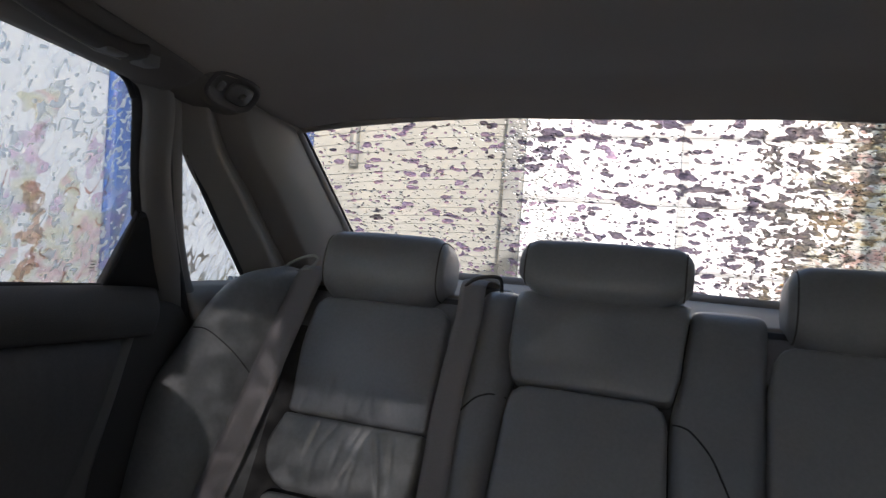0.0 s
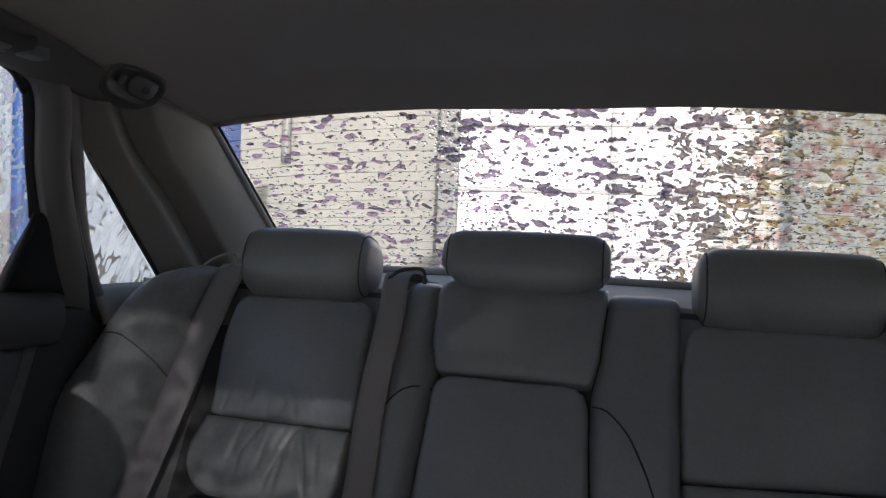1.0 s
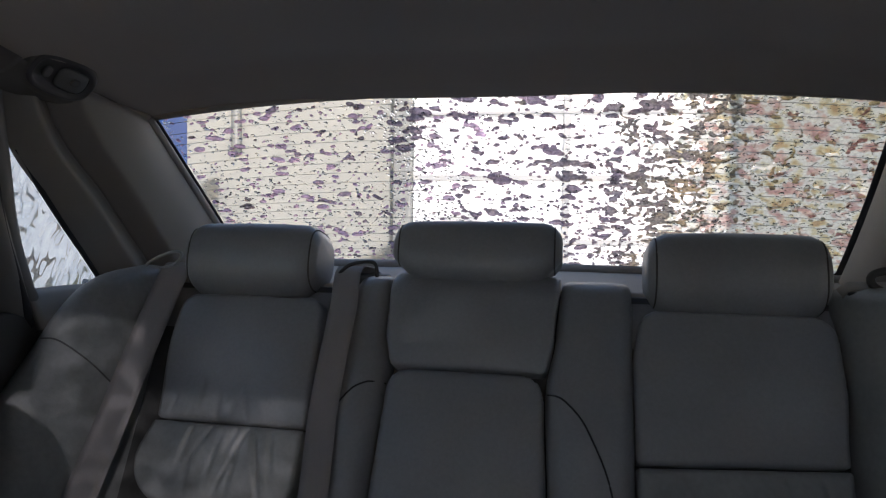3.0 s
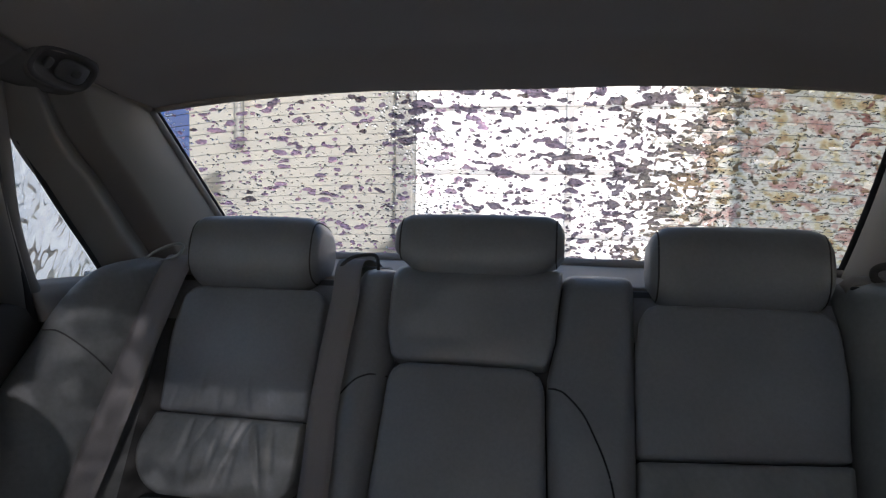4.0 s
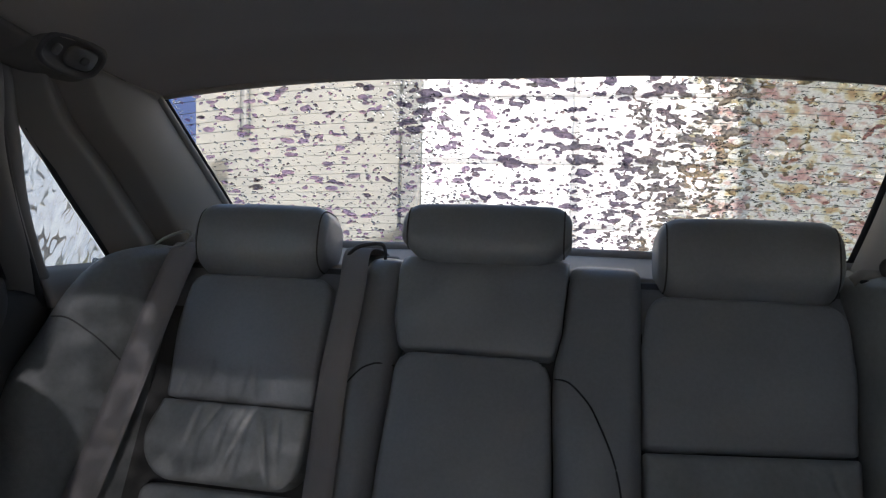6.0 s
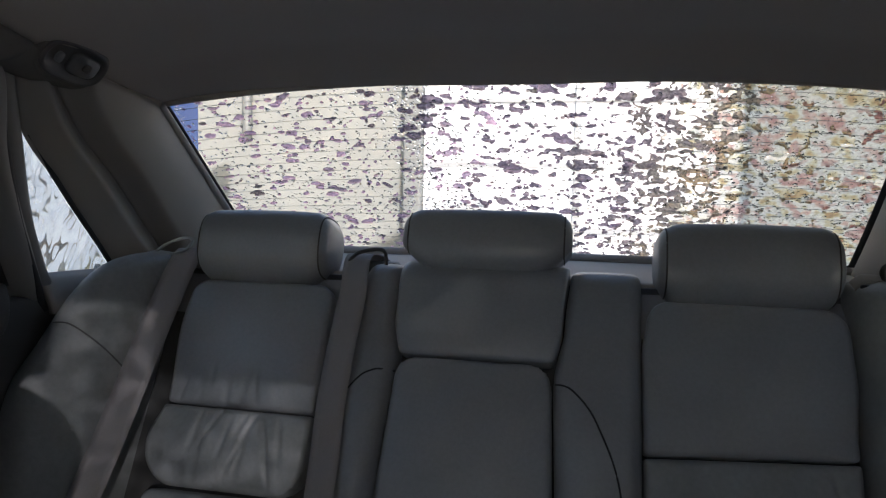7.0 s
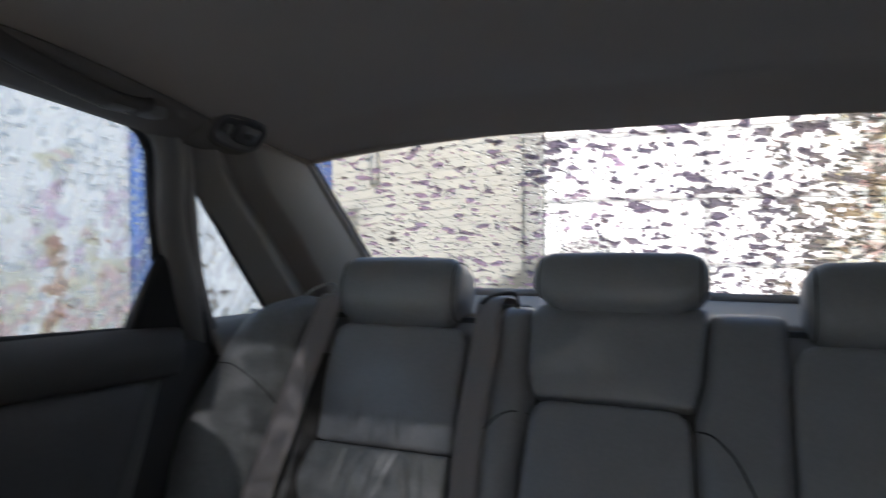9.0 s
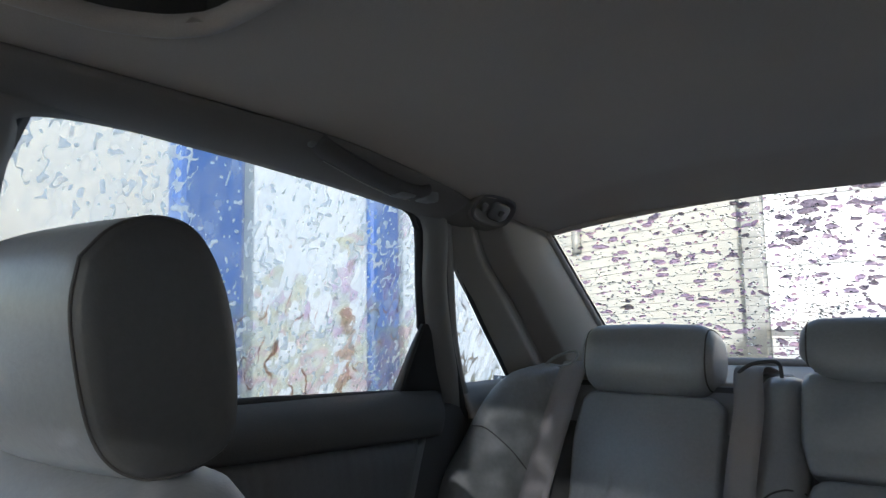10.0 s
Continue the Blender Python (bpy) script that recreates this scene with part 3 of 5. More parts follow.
# ---------------------------------------------------------------- windows
def windows():
    # rear window with its heating wires
    w = thing("rear_window", "wide rear car window with heating wires, covered in foam", "window", at=(0, 1.3, 1.04))
    pane = part("pane", sheet(lambda u, v: rear_glass(2 * u - 1, v, 0.004), 24, 10), M_GLASS, w, "clear curved glass")
    pane.visible_shadow = False
    for i in range(17):
        v = 0.05 + i * 0.055
        part("heating_wire", tube(bmesh.new(), [rear_glass(k / 6 * 0.985, v, 0.0015) for k in range(-6, 7)], 0.0005, 4, 26), M_DARKCOL, pane)
    for a in (-1, 1):
        part("black_border", strip([rear_glass(a * 1.0, v / 8, 0.002) for v in range(9)], [rear_glass(a * (0.987 if a < 0 else 0.972), v / 8, 0.002) for v in range(9)], 20, 2, 0, 0.001), M_BLACK, w)
    for a in (-1, 1):
        part("black_border", strip([rear_glass(a * u, v, 0.0026) for u, v in ((1, .86), (1, .95), (1, 1), (.96, 1), (.90, 1))], [rear_glass(a * u, v, 0.0026) for u, v in ((.987, .86), (.978, .93), (.960, .965), (.935, .983), (.90, .987))], 24, 3, 0, 0.001), M_BLACK, w, "rounded black corner")
    part("black_border", strip([rear_glass(k / 8, 1.0, 0.002) for k in range(-8, 9)], [rear_glass(k / 8, 0.985, 0.002) for k in range(-8, 9)], 30, 2, 0, 0.001), M_BLACK, w)
    for s in (-1, 1):
        nm = "left" if s == 1 else "right"
        # quarter window
        q = thing("quarter_window", "small triangular quarter window wet with foam", "window", "quarter windows", at=(s * -0.7, 0.95, 1.02))
        A = [on_side(0.776, 1.250), on_side(0.825, 1.14), on_side(0.868, 1.07), on_side(0.905, 1.018)]
        B = [on_side(0.784, 1.250), on_side(0.908, 1.146), on_side(0.993, 1.078), on_side(1.070, 1.014)]
        p = part("pane", strip(side(s, A), side(s, B), 12, 6, 0, 0), M_GLASS, q, "clear glass")
        p.visible_shadow = False
        part("window_seal", tube(bmesh.new(), side(s, [on_side(0.905, 1.022, .004), on_side(0.98, 1.019, .004), on_side(1.06, 1.016, .004)]), 0.005, 6), M_RUBBER, q)
        part("window_seal", tube(bmesh.new(), side(s, [(b[0] + .004, b[1], b[2]) for b in B]), 0.005, 6, 24), M_RUBBER, q)
        # window of the front door, outside the view, and the rear door's
        f = thing("front_door_window", "plain clear window of the front car door", "window", "front windows", at=(s * -0.7, -0.5, 1.0))
        p = part("pane", strip(side(s, [on_side(-0.95, 1.02), on_side(-0.55, 1.37), on_side(-0.09, 1.38)]), side(s, [on_side(-0.95, 1.0), on_side(-0.5, 1.0), on_side(-0.09, 1.0)]), 10, 4, 0, 0), M_GLASS, f)
        p.visible_shadow = False
        # driver's side only: added film that stops stray sun, drawn above the glass
        if s == -1:
            fm = strip(side(s, [on_side(-0.95, 1.02, -.006), on_side(-0.55, 1.41, -.006), on_side(-0.09, 1.41, -.006)]), side(s, [on_side(-0.95, 1.0, -.006), on_side(-0.5, 1.0, -.006), on_side(-0.09, 1.0, -.006)]), 10, 4, 0, 0)
            tagged(part("soap_film", fm, M_FILM_DIM), "unseen grey film added on a front door window to block sun", "foam", kind="stuff")
    ws = thing("windscreen", "curved clear windscreen of the car", "window", at=(0, -0.9, 1.0))
    p = part("pane", sheet(lambda u, v: (lerp(-0.6, 0.6, u) * lerp(1, 1.2, v), lerp(-0.58, -1.25, v) + 0.1 * (2 * u - 1) ** 2, lerp(1.40, 0.97, v)), 12, 6), M_GLASS, ws)
    p.visible_shadow = False
    # film added out of view, to weaken and dapple the sun on the seats
    fm = sheet(lambda u, v: (lerp(-0.6, 0.6, u) * lerp(1, 1.2, v), lerp(-0.585, -1.255, v) + 0.1 * (2 * u - 1) ** 2, lerp(1.402, 0.975, v)), 12, 6)
    tagged(part("soap_film", fm, M_FILM_W), "unseen patchy film added on the windscreen to dapple the sun", "foam", kind="stuff")


windows()


# ---------------------------------------------------------------- rear doors
def rear_door(s):
    d = thing("rear_door", "closed rear car door with dark padded trim and framed window", "car door", "rear doors", at=(s * -0.74, 0.4, 0.4))
    S = lambda p: side(s, p)
    glass_top = [on_side(0.045, 1.300), on_side(0.055, 1.348), on_side(0.085, 1.381), on_side(0.208, 1.375), on_side(0.369, 1.363), on_side(0.531, 1.351), on_side(0.608, 1.339), on_side(0.640, 1.314), on_side(0.677, 1.222), on_side(0.713, 1.144)]
    def pane(u, v):
        y = lerp(0.02, 0.732, u)
        z = lerp(1.02, 1.395, v)
        return (s * (glass_x(z) - 0.004), y, z)
    p = part("window_pane", sheet(pane, 6, 6), M_GLASS, d, "clear glass")
    p.visible_shadow = False
    for k, (dy, dz, ln) in enumerate(((0, 0.010, 0.010), (0.001, 0.005, 0.008), (0, 0.0, 0.010), (0.002, -0.005, 0.006))):
        q = on_side(0.672 + dy, 1.060 + dz, 0.001)
        part("glass_mark", box(bmesh.new(), (min(s * q[0], s * (q[0] + 0.0006)), q[1] - ln / 2, q[2] - 0.0009), (max(s * q[0], s * (q[0] + 0.0006)), q[1] + ln / 2, q[2] + 0.0009)), M_RUBBER, p, "tiny dark maker's mark", smooth=False)
    # frame round the glass
    F = [(x + dx, y + dy, z + dz) for (x, y, z), dx, dy, dz in zip(glass_top, (.016,) * 6 + (.012, .007, .006, .006), (-.012, -.012, -.006, 0, 0, 0, .006, .012, .013, .014), (0, .006, .012, .011, .011, .011, .012, .006, 0, 0))]
    part("window_channel", tube(bmesh.new(), S(F), 0.0095, 8, 110), M_RUBBER, d, "black rubber window channel")
    part("glass_seal", tube(bmesh.new(), S([(x + 0.0125, y, z - 0.0045) for x, y, z in glass_top[2:8]]), 0.0045, 8, 80), M_RUBBER, d, "thin black glass seal")
    ch = [(on_side(0.644, 1.312, .006), on_side(0.668, 1.318, .010)), (on_side(0.662, 1.265, .006), on_side(0.688, 1.265, .010)), (on_side(0.680, 1.215, .006), on_side(0.708, 1.215, .010)), (on_side(0.702, 1.165, .006), on_side(0.732, 1.165, .010)), (on_side(0.712, 1.140, .006), on_side(0.750, 1.135, .010))]
    part("channel_cover", strip(S([c[0] for c in ch]), S([c[1] for c in ch]), 24, 4, 0.006, 0.01, (s, 0, 0)), M_BLACK, d, "glossy black cover beside the glass")
    a = [on_side(-0.01, 1.25, .006), on_side(-0.01, 1.34, .006), on_side(0.02, 1.398, .006), on_side(0.25, 1.398, .006), on_side(0.45, 1.383, .006), on_side(0.62, 1.362, .006), on_side(0.688, 1.325, .006), on_side(0.725, 1.222, .008), on_side(0.768, 1.144, .010), on_side(0.815, 1.07, .012), on_side(0.87, 0.98, .014)]
    b = [on_side(0.030, 1.25, .004), on_side(0.036, 1.33, .004), on_side(0.062, 1.380, .004), on_side(0.25, 1.383, .004), on_side(0.45, 1.368, .004), on_side(0.606, 1.354, .004), on_side(0.665, 1.324, .004), on_side(0.705, 1.222, .004), on_side(0.743, 1.144, .004), on_side(0.775, 1.08, .006), on_side(0.83, 1.0, .008)]
    fr = part("window_frame", strip(S(a), S(b), 90, 6, 0.012, 0.02, (s, 0, 0)), M_PILLAR, d, "grey window frame")
    for k, off, r in ((0.30, 0.0135, 0.005), (0.72, 0.0125, 0.004)):
        line = [Vector(m).lerp(Vector(n), k) + Vector((off, 0, 0)) for m, n in zip(a[5:], b[5:])]
        part("frame_groove", tube(bmesh.new(), S(line), r, 6, 60), M_RUBBER, fr, "thin dark groove")
    # black triangle behind the glass
    T1 = [on_side(0.715, 1.150, .012), on_side(0.704, 1.085, .013), on_side(0.691, 1.020, .014)]
    T2 = [on_side(0.742, 1.150, .022), on_side(0.782, 1.085, .024), on_side(0.836, 1.018, .026)]
    part("corner_triangle", strip(S(T1), S(T2), 12, 6, 0.006, 0.02, (s * 1.0, 0, 0)), M_BLACK, d, "black plastic triangle behind the glass")
    part("corner_edge", tube(bmesh.new(), S(T1), 0.004, 6), M_RUBBER, d)
    # sill with its rubber wiper
    sill = [on_side(0.0, 1.060, .008), on_side(0.36, 1.048, .008), on_side(0.52, 1.038, .008), on_side(0.70, 1.027, .008), on_side(0.80, 1.022, .008)]
    part("window_wiper", tube(bmesh.new(), S(sill), 0.008, 8, 40), M_RUBBER, d, "black rubber window wiper")
    # padded upper roll
    def roll(u, v):
        y = lerp(0.0, 0.80, u) - 0.03 * v
        zt = lerp(1.058, 1.020, u)
        zb = lerp(1.004, 0.955, u)
        a = v * math.pi * 0.62
        r = 0.05 if u < 0.94 else 0.05 * math.sqrt(max(0.02, 1 - ((u - 0.94) / 0.06) ** 2))
        x = -0.73 + r * math.sin(a) * 1.1
        return (s * x, y, lerp(zt, zb, (1 - math.cos(a)) / (1 - math.cos(math.pi * 0.62))))
    part("upper_trim", sheet(roll, 40, 14, 0.008, us=[i / 34 * 0.94 for i in range(35)] + [0.94 + 0.06 * k / 8 for k in range(1, 9)]), M_TRIM_D, d, "dark padded upper door trim")
    # gathered leather insert
    def insert(u, v):
        zt = lerp(0.998, 0.957, u)
        z = lerp(zt, 0.52, v)
        y = lerp(0.0, 0.694 - 0.5 * min(0.25, max(0, 0.957 - z)), u)
        ed = min(u * 0.7, (1 - u) * 0.7, v * 0.45)
        x = -0.695 + 0.018 * min(1, ed / 0.03) ** 0.5 + 0.015 * math.sin(math.pi * min(1, v * 1.4))
        x += 0.0014 * math.exp(-v * 9) * math.sin(y * 300 + 2 * math.sin(y * 40)) * (1 if v > 0.01 else 0)
        return (s * x, y, z)
    part("insert_panel", sheet(insert, 150, 30, 0.01), M_DOOR_L, d, "gathered dark grey leather insert")
    part("insert_border", strip(S([(-0.696, 0.696, 0.953), (-0.692, 0.648, 0.868), (-0.69, 0.575, 0.71), (-0.69, 0.565, 0.52)]), S([(-0.708, 0.742, 0.950), (-0.705, 0.712, 0.868), (-0.705, 0.66, 0.71), (-0.705, 0.65, 0.52)]), 12, 4, 0.012, 0.01, (s, 0, 0)), M_PILLAR, d, "grey rear border of the door trim")
    part("armrest", box(bmesh.new(), (min(s * -0.72, s * -0.62), 0.05, 0.66), (max(s * -0.72, s * -0.62), 0.62, 0.72), 0.025, 4), M_TRIM_D, d, "dark door armrest")
    part("lower_panel", box(bmesh.new(), (min(s * -0.82, s * -0.71), -0.02, 0.22), (max(s * -0.82, s * -0.71), 0.88, 1.0), 0.01), M_TRIM_D, d)
    return d


for s in (1, -1):
    rear_door(s)


# ---------------------------------------------------------------- rear seat
N_SEAT = Vector((0, -0.910, 0.414))


def seat_pt(x, z, h=0.0):
    return Vector((x, 0.93 + (z - 0.80) * 0.455, z)) + N_SEAT * h


def cushion_height(xl, xr, z0, z1, proud=0.02, bulge=0.012, r=0.014, corner=0.03, corner_top=None, deep=0.05, extra=None):
    """The height over the seat plane of an upholstered panel whose round rims sink into the seams."""
    def height(x, z):
        a, b = xl(z), xr(z)
        u, v = min(1, max(0, (x - a) / (b - a))), min(1, max(0, (z - z0) / (z1 - z0)))
        du, dv = min(x - a, b - x), min(z - z0, z1 - z) * 1.1
        co = corner if corner_top is None or v < 0.5 else corner_top
        dist = co - math.hypot(co - du, co - dv) if du < co and dv < co else min(du, dv)
        h = proud + bulge * (16 * u * (1 - u) * v * (1 - v)) ** 0.7
        if dist <= 0.0008:
            h = -deep
        elif dist < r:
            h -= r - math.sqrt(max(0, r * r - (r - dist) ** 2))
        return h + (extra(x, z) if extra else 0)
    return height


def cushion(xl, xr, z0, z1, *args, nu=48, nv=48, lean=(0.0, 0.0), **kw):
    """An upholstered panel on the seat back: xl(z), xr(z) its edges; lean: how its lower and upper rims slope."""
    height = cushion_height(xl, xr, z0, z1, *args, **kw)
    def fn(u, v):
        u, v = 0.5 - 0.5 * math.cos(math.pi * u), 0.5 - 0.5 * math.cos(math.pi * v)
        z = lerp(z0, z1, v)
        x = lerp(xl(z), xr(z), u)
        p = seat_pt(x, z, height(x, z))
        slope = lerp(lean[0], lean[1], v) * (u - 0.5) * (xr(z) - xl(z))
        return p + Vector((0, 0.455, 1)) * slope
    return sheet(fn, nu, nv)


def const(a):
    return lambda z: a


def poly(*pts):
    """A line x(z) through given (z, x)."""
    pts = sorted(pts)
    def f(z):
        if z <= pts[0][0]:
            return pts[0][1]
        for (z0, x0), (z1, x1) in zip(pts, pts[1:]):
            if z <= z1:
                t = (z - z0) / (z1 - z0)
                return lerp(x0, x1, t * t * (3 - 2 * t))
        return pts[-1][1]
    return f


def creases(seed, amount):
    rnd = random.Random(seed)
    ks = [(rnd.uniform(-0.5, -0.3), rnd.uniform(0.74, 0.80), rnd.uniform(0.0025, 0.006), rnd.uniform(-0.5, 0.6)) for _ in range(12)]
    def f(x, z):
        h = 0
        for cx, cz, wd, sl in ks:
            dx = (abs(x) * -1 - cx) - sl * (z - cz)
            h -= amount * math.exp(-(dx / wd) ** 2 - ((z - cz) / 0.035) ** 2)
        return h
    return f


seat = thing("rear_bench_seat", "grey leather rear bench backrest with centre armrest", "car seat", at=(0, 1.0, 0.4))


def rear_seat():
    # core behind the panels, so that the seams are dark
    bm = sheet(lambda u, v: seat_pt(lerp(-0.77, 0.77, u), lerp(0.42, 1.035, v), -0.012), 10, 14, 0.06)
    part("backrest_core", bm, M_LEATHER_D, seat, "dark backrest core seen in the seams")
    for xa, xb in ((-0.60, -0.205), (0.225, 0.60)):
        def roll_back(u, v):
            a = v * math.pi * 0.6
            return seat_pt(lerp(xa, xb, u), lerp(0.955, 1.02, min(1, v * 1.8)) + 0.022 * math.sin(a), 0.006 - 0.05 * (1 - math.cos(a)))
        part("backrest_top", sheet(roll_back, 10, 20), M_LEATHER, seat, "grey leather top of the backrest")
    for s in (-1, 1):                 # s = -1: the seat beside the first door seen
        def flip(f):
            return (lambda z: s * -f(z))
        o_in = const(-0.2625) if s == -1 else poly((0.69, -0.2425), (0.92, -0.2405), (1.01, -0.249))
        o_out = poly((0.69, -0.520), (0.82, -0.526), (0.906, -0.5335), (0.97, -0.5315), (1.0126, -0.524)) if s == 1 else poly((0.69, -0.528), (0.755, -0.5426), (0.815, -0.524), (0.93, -0.5335), (1.01, -0.526))
        lean = 0.0 if s == -1 else 0.054
        def both(a, b):
            return (a, b) if s == -1 else ((lambda z: -b(z)), (lambda z: -a(z)))
        e = creases(3 if s == -1 else 8, 0.0040 if s == -1 else 0.0012)
        L, R = both(o_out, o_in)
        fold = random.Random(5)
        folds = [(fold.uniform(-0.50, -0.32), fold.uniform(0.815, 0.85), fold.uniform(0.003, 0.006), fold.uniform(-0.4, 0.4)) for _ in range(9)]
        def wrinkle(x, z):
            return -0.0018 * sum(math.exp(-((x - cx - sl * (z - cz)) / wd) ** 2 - ((z - cz) / 0.025) ** 2) for cx, cz, wd, sl in folds)
        zs = 0.0 if s == -1 else -0.006
        part("upper_panel", cushion(L, R, 0.8095 + zs, 1.008, 0.026, 0.010, 0.009, 0.010, 0.030, extra=wrinkle if s == -1 else None, nu=110, nv=90, lean=(lean, 0.0)), M_LEATHER, seat, "smooth grey leather upper panel")
        part("lumbar_panel", cushion(L, R, 0.692, 0.808 + zs, 0.031, 0.014, 0.010, 0.05, 0.006, extra=e, nu=120, nv=70, lean=(0.0, lean)), M_LEATHER2, seat, "creased grey leather lumbar panel" if s == -1 else "grey leather lumbar panel")
        part("lower_panel", cushion(L, R, 0.44, 0.688, 0.030, 0.014, 0.011, 0.02), M_LEATHER2, seat)
        # outer bolster, wrapping forward to the door
        inner = [seat_pt(-0.566 if s == -1 else -0.534, z, h + (0.0 if s == -1 else 0.012)) for z, h in ((0.42, 0.0), (0.60, 0.0), (0.75, 0.0), (0.85, 0.0), (0.93, 0.0), (0.99, 0.0), (1.03, -0.004), (1.058, -0.035))]
        outer = [(-0.735, 0.70, 0.42), (-0.735, 0.74, 0.62), (-0.732, 0.775, 0.77), (-0.727, 0.80, 0.846), (-0.712, 0.85, 0.912), (-0.695, 0.905, 0.985), (-0.678, 0.965, 1.030), (-0.655, 1.06, 1.056)]
        def wing(u, v):
            a, b = curve_at(inner, v), curve_at(outer, v)
            k = u ** 0.85
            q = a.lerp(b, k) + N_SEAT * (0.062 * (math.sin(math.pi * min(1, u * 0.95 + 0.03)) ** 0.75) * (1 - 0.6 * max(0, (v - 0.75) / 0.25) ** 2))
            lip = 0.26 if s == -1 else 0.05
            if u < lip:
                q -= N_SEAT * (0.065 if s == -1 else 0.03) * (1 - u / lip) ** 1.3
            if u > 0.9:
                q += Vector((-0.02, 0.05, 0)) * ((u - 0.9) / 0.1) ** 2
            return (s * -q.x, q.y, q.z)
        bolster = part("outer_bolster", sheet(wing, 30, 50), M_LEATHER2, seat, "wide grey leather outer bolster")
        seam = [wing(u, v) for u, v in ((0.97, 0.625), (0.80, 0.615), (0.6, 0.595), (0.42, 0.555), (0.25, 0.50), (0.14, 0.44))]
        part("seam", tube(bmesh.new(), [(x, y - 0.0005, z) for x, y, z in seam], 0.0014, 6, 40), M_LEATHER_D, bolster)
    # strips beside the armrest, rolled over the top of the backrest
    def roll_top(x, z):
        return -0.10 * (1 - math.sqrt(max(0, 1 - max(0, (z - 1.02) / 0.05) ** 2))) + 0.012 * max(0, min(1, (0.92 - z) / 0.1))
    for a, b, line in ((poly((0.70, -0.212), (0.85, -0.222), (0.93, -0.224), (1.06, -0.214)), poly((0.70, -0.147), (0.89, -0.140), (0.905, -0.138), (0.96, -0.1485), (1.06, -0.153)), [(-0.215, 0.838), (-0.203, 0.852), (-0.185, 0.870), (-0.170, 0.878), (-0.159, 0.881), (-0.142, 0.883)]),
                       (poly((0.70, 0.118), (0.89, 0.109), (0.905, 0.1125), (0.96, 0.1225), (1.06, 0.1305)), const(0.2415), [(0.114, 0.880), (0.126, 0.877), (0.140, 0.870), (0.164, 0.846), (0.182, 0.815), (0.197, 0.784), (0.207, 0.752), (0.214, 0.71)])):
        kw = (a, b, 0.44, 1.069, 0.020, 0.026, 0.022, 0.024)
        bolster = part("inner_bolster", cushion(*kw, extra=roll_top), M_LEATHER, seat, "grey leather strip beside the armrest")
        hgt = cushion_height(*kw, extra=roll_top)
        part("seam", tube(bmesh.new(), [seat_pt(x, z, max(0.015, hgt(x, z)) + 0.0004) for x, z in line], 0.0014, 6, 60), M_SEAM, bolster)
    # centre: upper pad and folded armrest
    def top_roll(x, z):
        return -0.08 * (1 - math.sqrt(max(0, 1 - max(0, (z - 1.015) / 0.055) ** 2)))
    part("centre_panel", cushion(poly((0.905, -0.138), (0.96, -0.150), (1.06, -0.152)), poly((0.905, 0.112), (0.96, 0.122), (1.06, 0.130)), 0.906, 1.068, 0.030, 0.010, 0.009, 0.012, extra=top_roll), M_LEATHER, seat, "grey leather centre pad")
    part("armrest", cushion(poly((0.70, -0.146), (0.90, -0.138)), poly((0.70, 0.117), (0.90, 0.108)), 0.50, 0.905, 0.037, 0.010, 0.012, 0.034), M_LEATHER, seat, "folded-up grey leather armrest")
    # bench cushion
    for a, b in ((-0.72, -0.01), (0.01, 0.72)):
        part("seat_cushion", box(bmesh.new(), (a, 0.28, 0.26), (b, 0.86, 0.46), 0.05, 5), M_LEATHER2, seat, "grey leather seat cushion")


rear_seat()


def headrest(label, w, h, d, at, tilt, group, bend=0.0):
    """A padded headrest: rounded block with side panels, piping and two posts."""
    t = thing("headrest", label, "headrest", group, at=at)
    base = Matrix.Translation(at) @ Matrix.Rotation(radians(tilt), 4, 'X')
    def fn(u, v):
        # superellipse in depth and height, drawn across the width with rounded ends
        a = 2 * math.pi * v
        e = 0.62 if v <= 0.5 else 0.80
        cy, cz = math.copysign(abs(math.cos(a)) ** e, math.cos(a)), math.copysign(abs(math.sin(a)) ** e, math.sin(a))
        q = 2 * u - 1
        r = 0.034 + (0.022 + bend) * max(0.0, -math.sin(a))
        gap = (1 - abs(q)) * w / 2
        inset = r - math.sqrt(max(0.0, r * r - (r - gap) ** 2)) if gap < r else 0.0
        k = 0.0 if abs(q) > 0.9999 else 1.0
        full = 1 + 0.05 * (1 - q * q)
        return base @ Vector((q * w / 2, cy * (d / 2 - 0.6 * inset) * k * full, cz * (h / 2 - 0.9 * inset) * k * full))
    us = [0.5 - 0.5 * math.cos(math.pi * i / 56) for i in range(57)]
    bm = sheet(fn, 56, 44, us=us)
    bmesh.ops.remove_doubles(bm, verts=bm.verts, dist=0.0004)
    pad = part("pad", bm, M_LEATHER, t, "grey leather pad")
    for q in (0.045, 0.955):
        ring = [Vector(fn(q, k / 40)) for k in range(41)]
        c = sum(ring[:-1], Vector()) / 40
        ring = [c + (p - c) * 1.004 for p in ring]
        part("piping", tube(bmesh.new(), ring, 0.0014, 6, 80, closed=True), M_TRIM_D, pad, "stitched seam")
    for x in (-w * 0.24, w * 0.24):
        p0, p1 = base @ Vector((x, 0, -h * 0.4)), base @ Vector((x, 0.0, -h * 0.5 - 0.07))
        part("post", tube(bmesh.new(), [p0, (p0 + p1) / 2, p1], 0.006, 10), M_CHROME, t, "metal post")
    return t


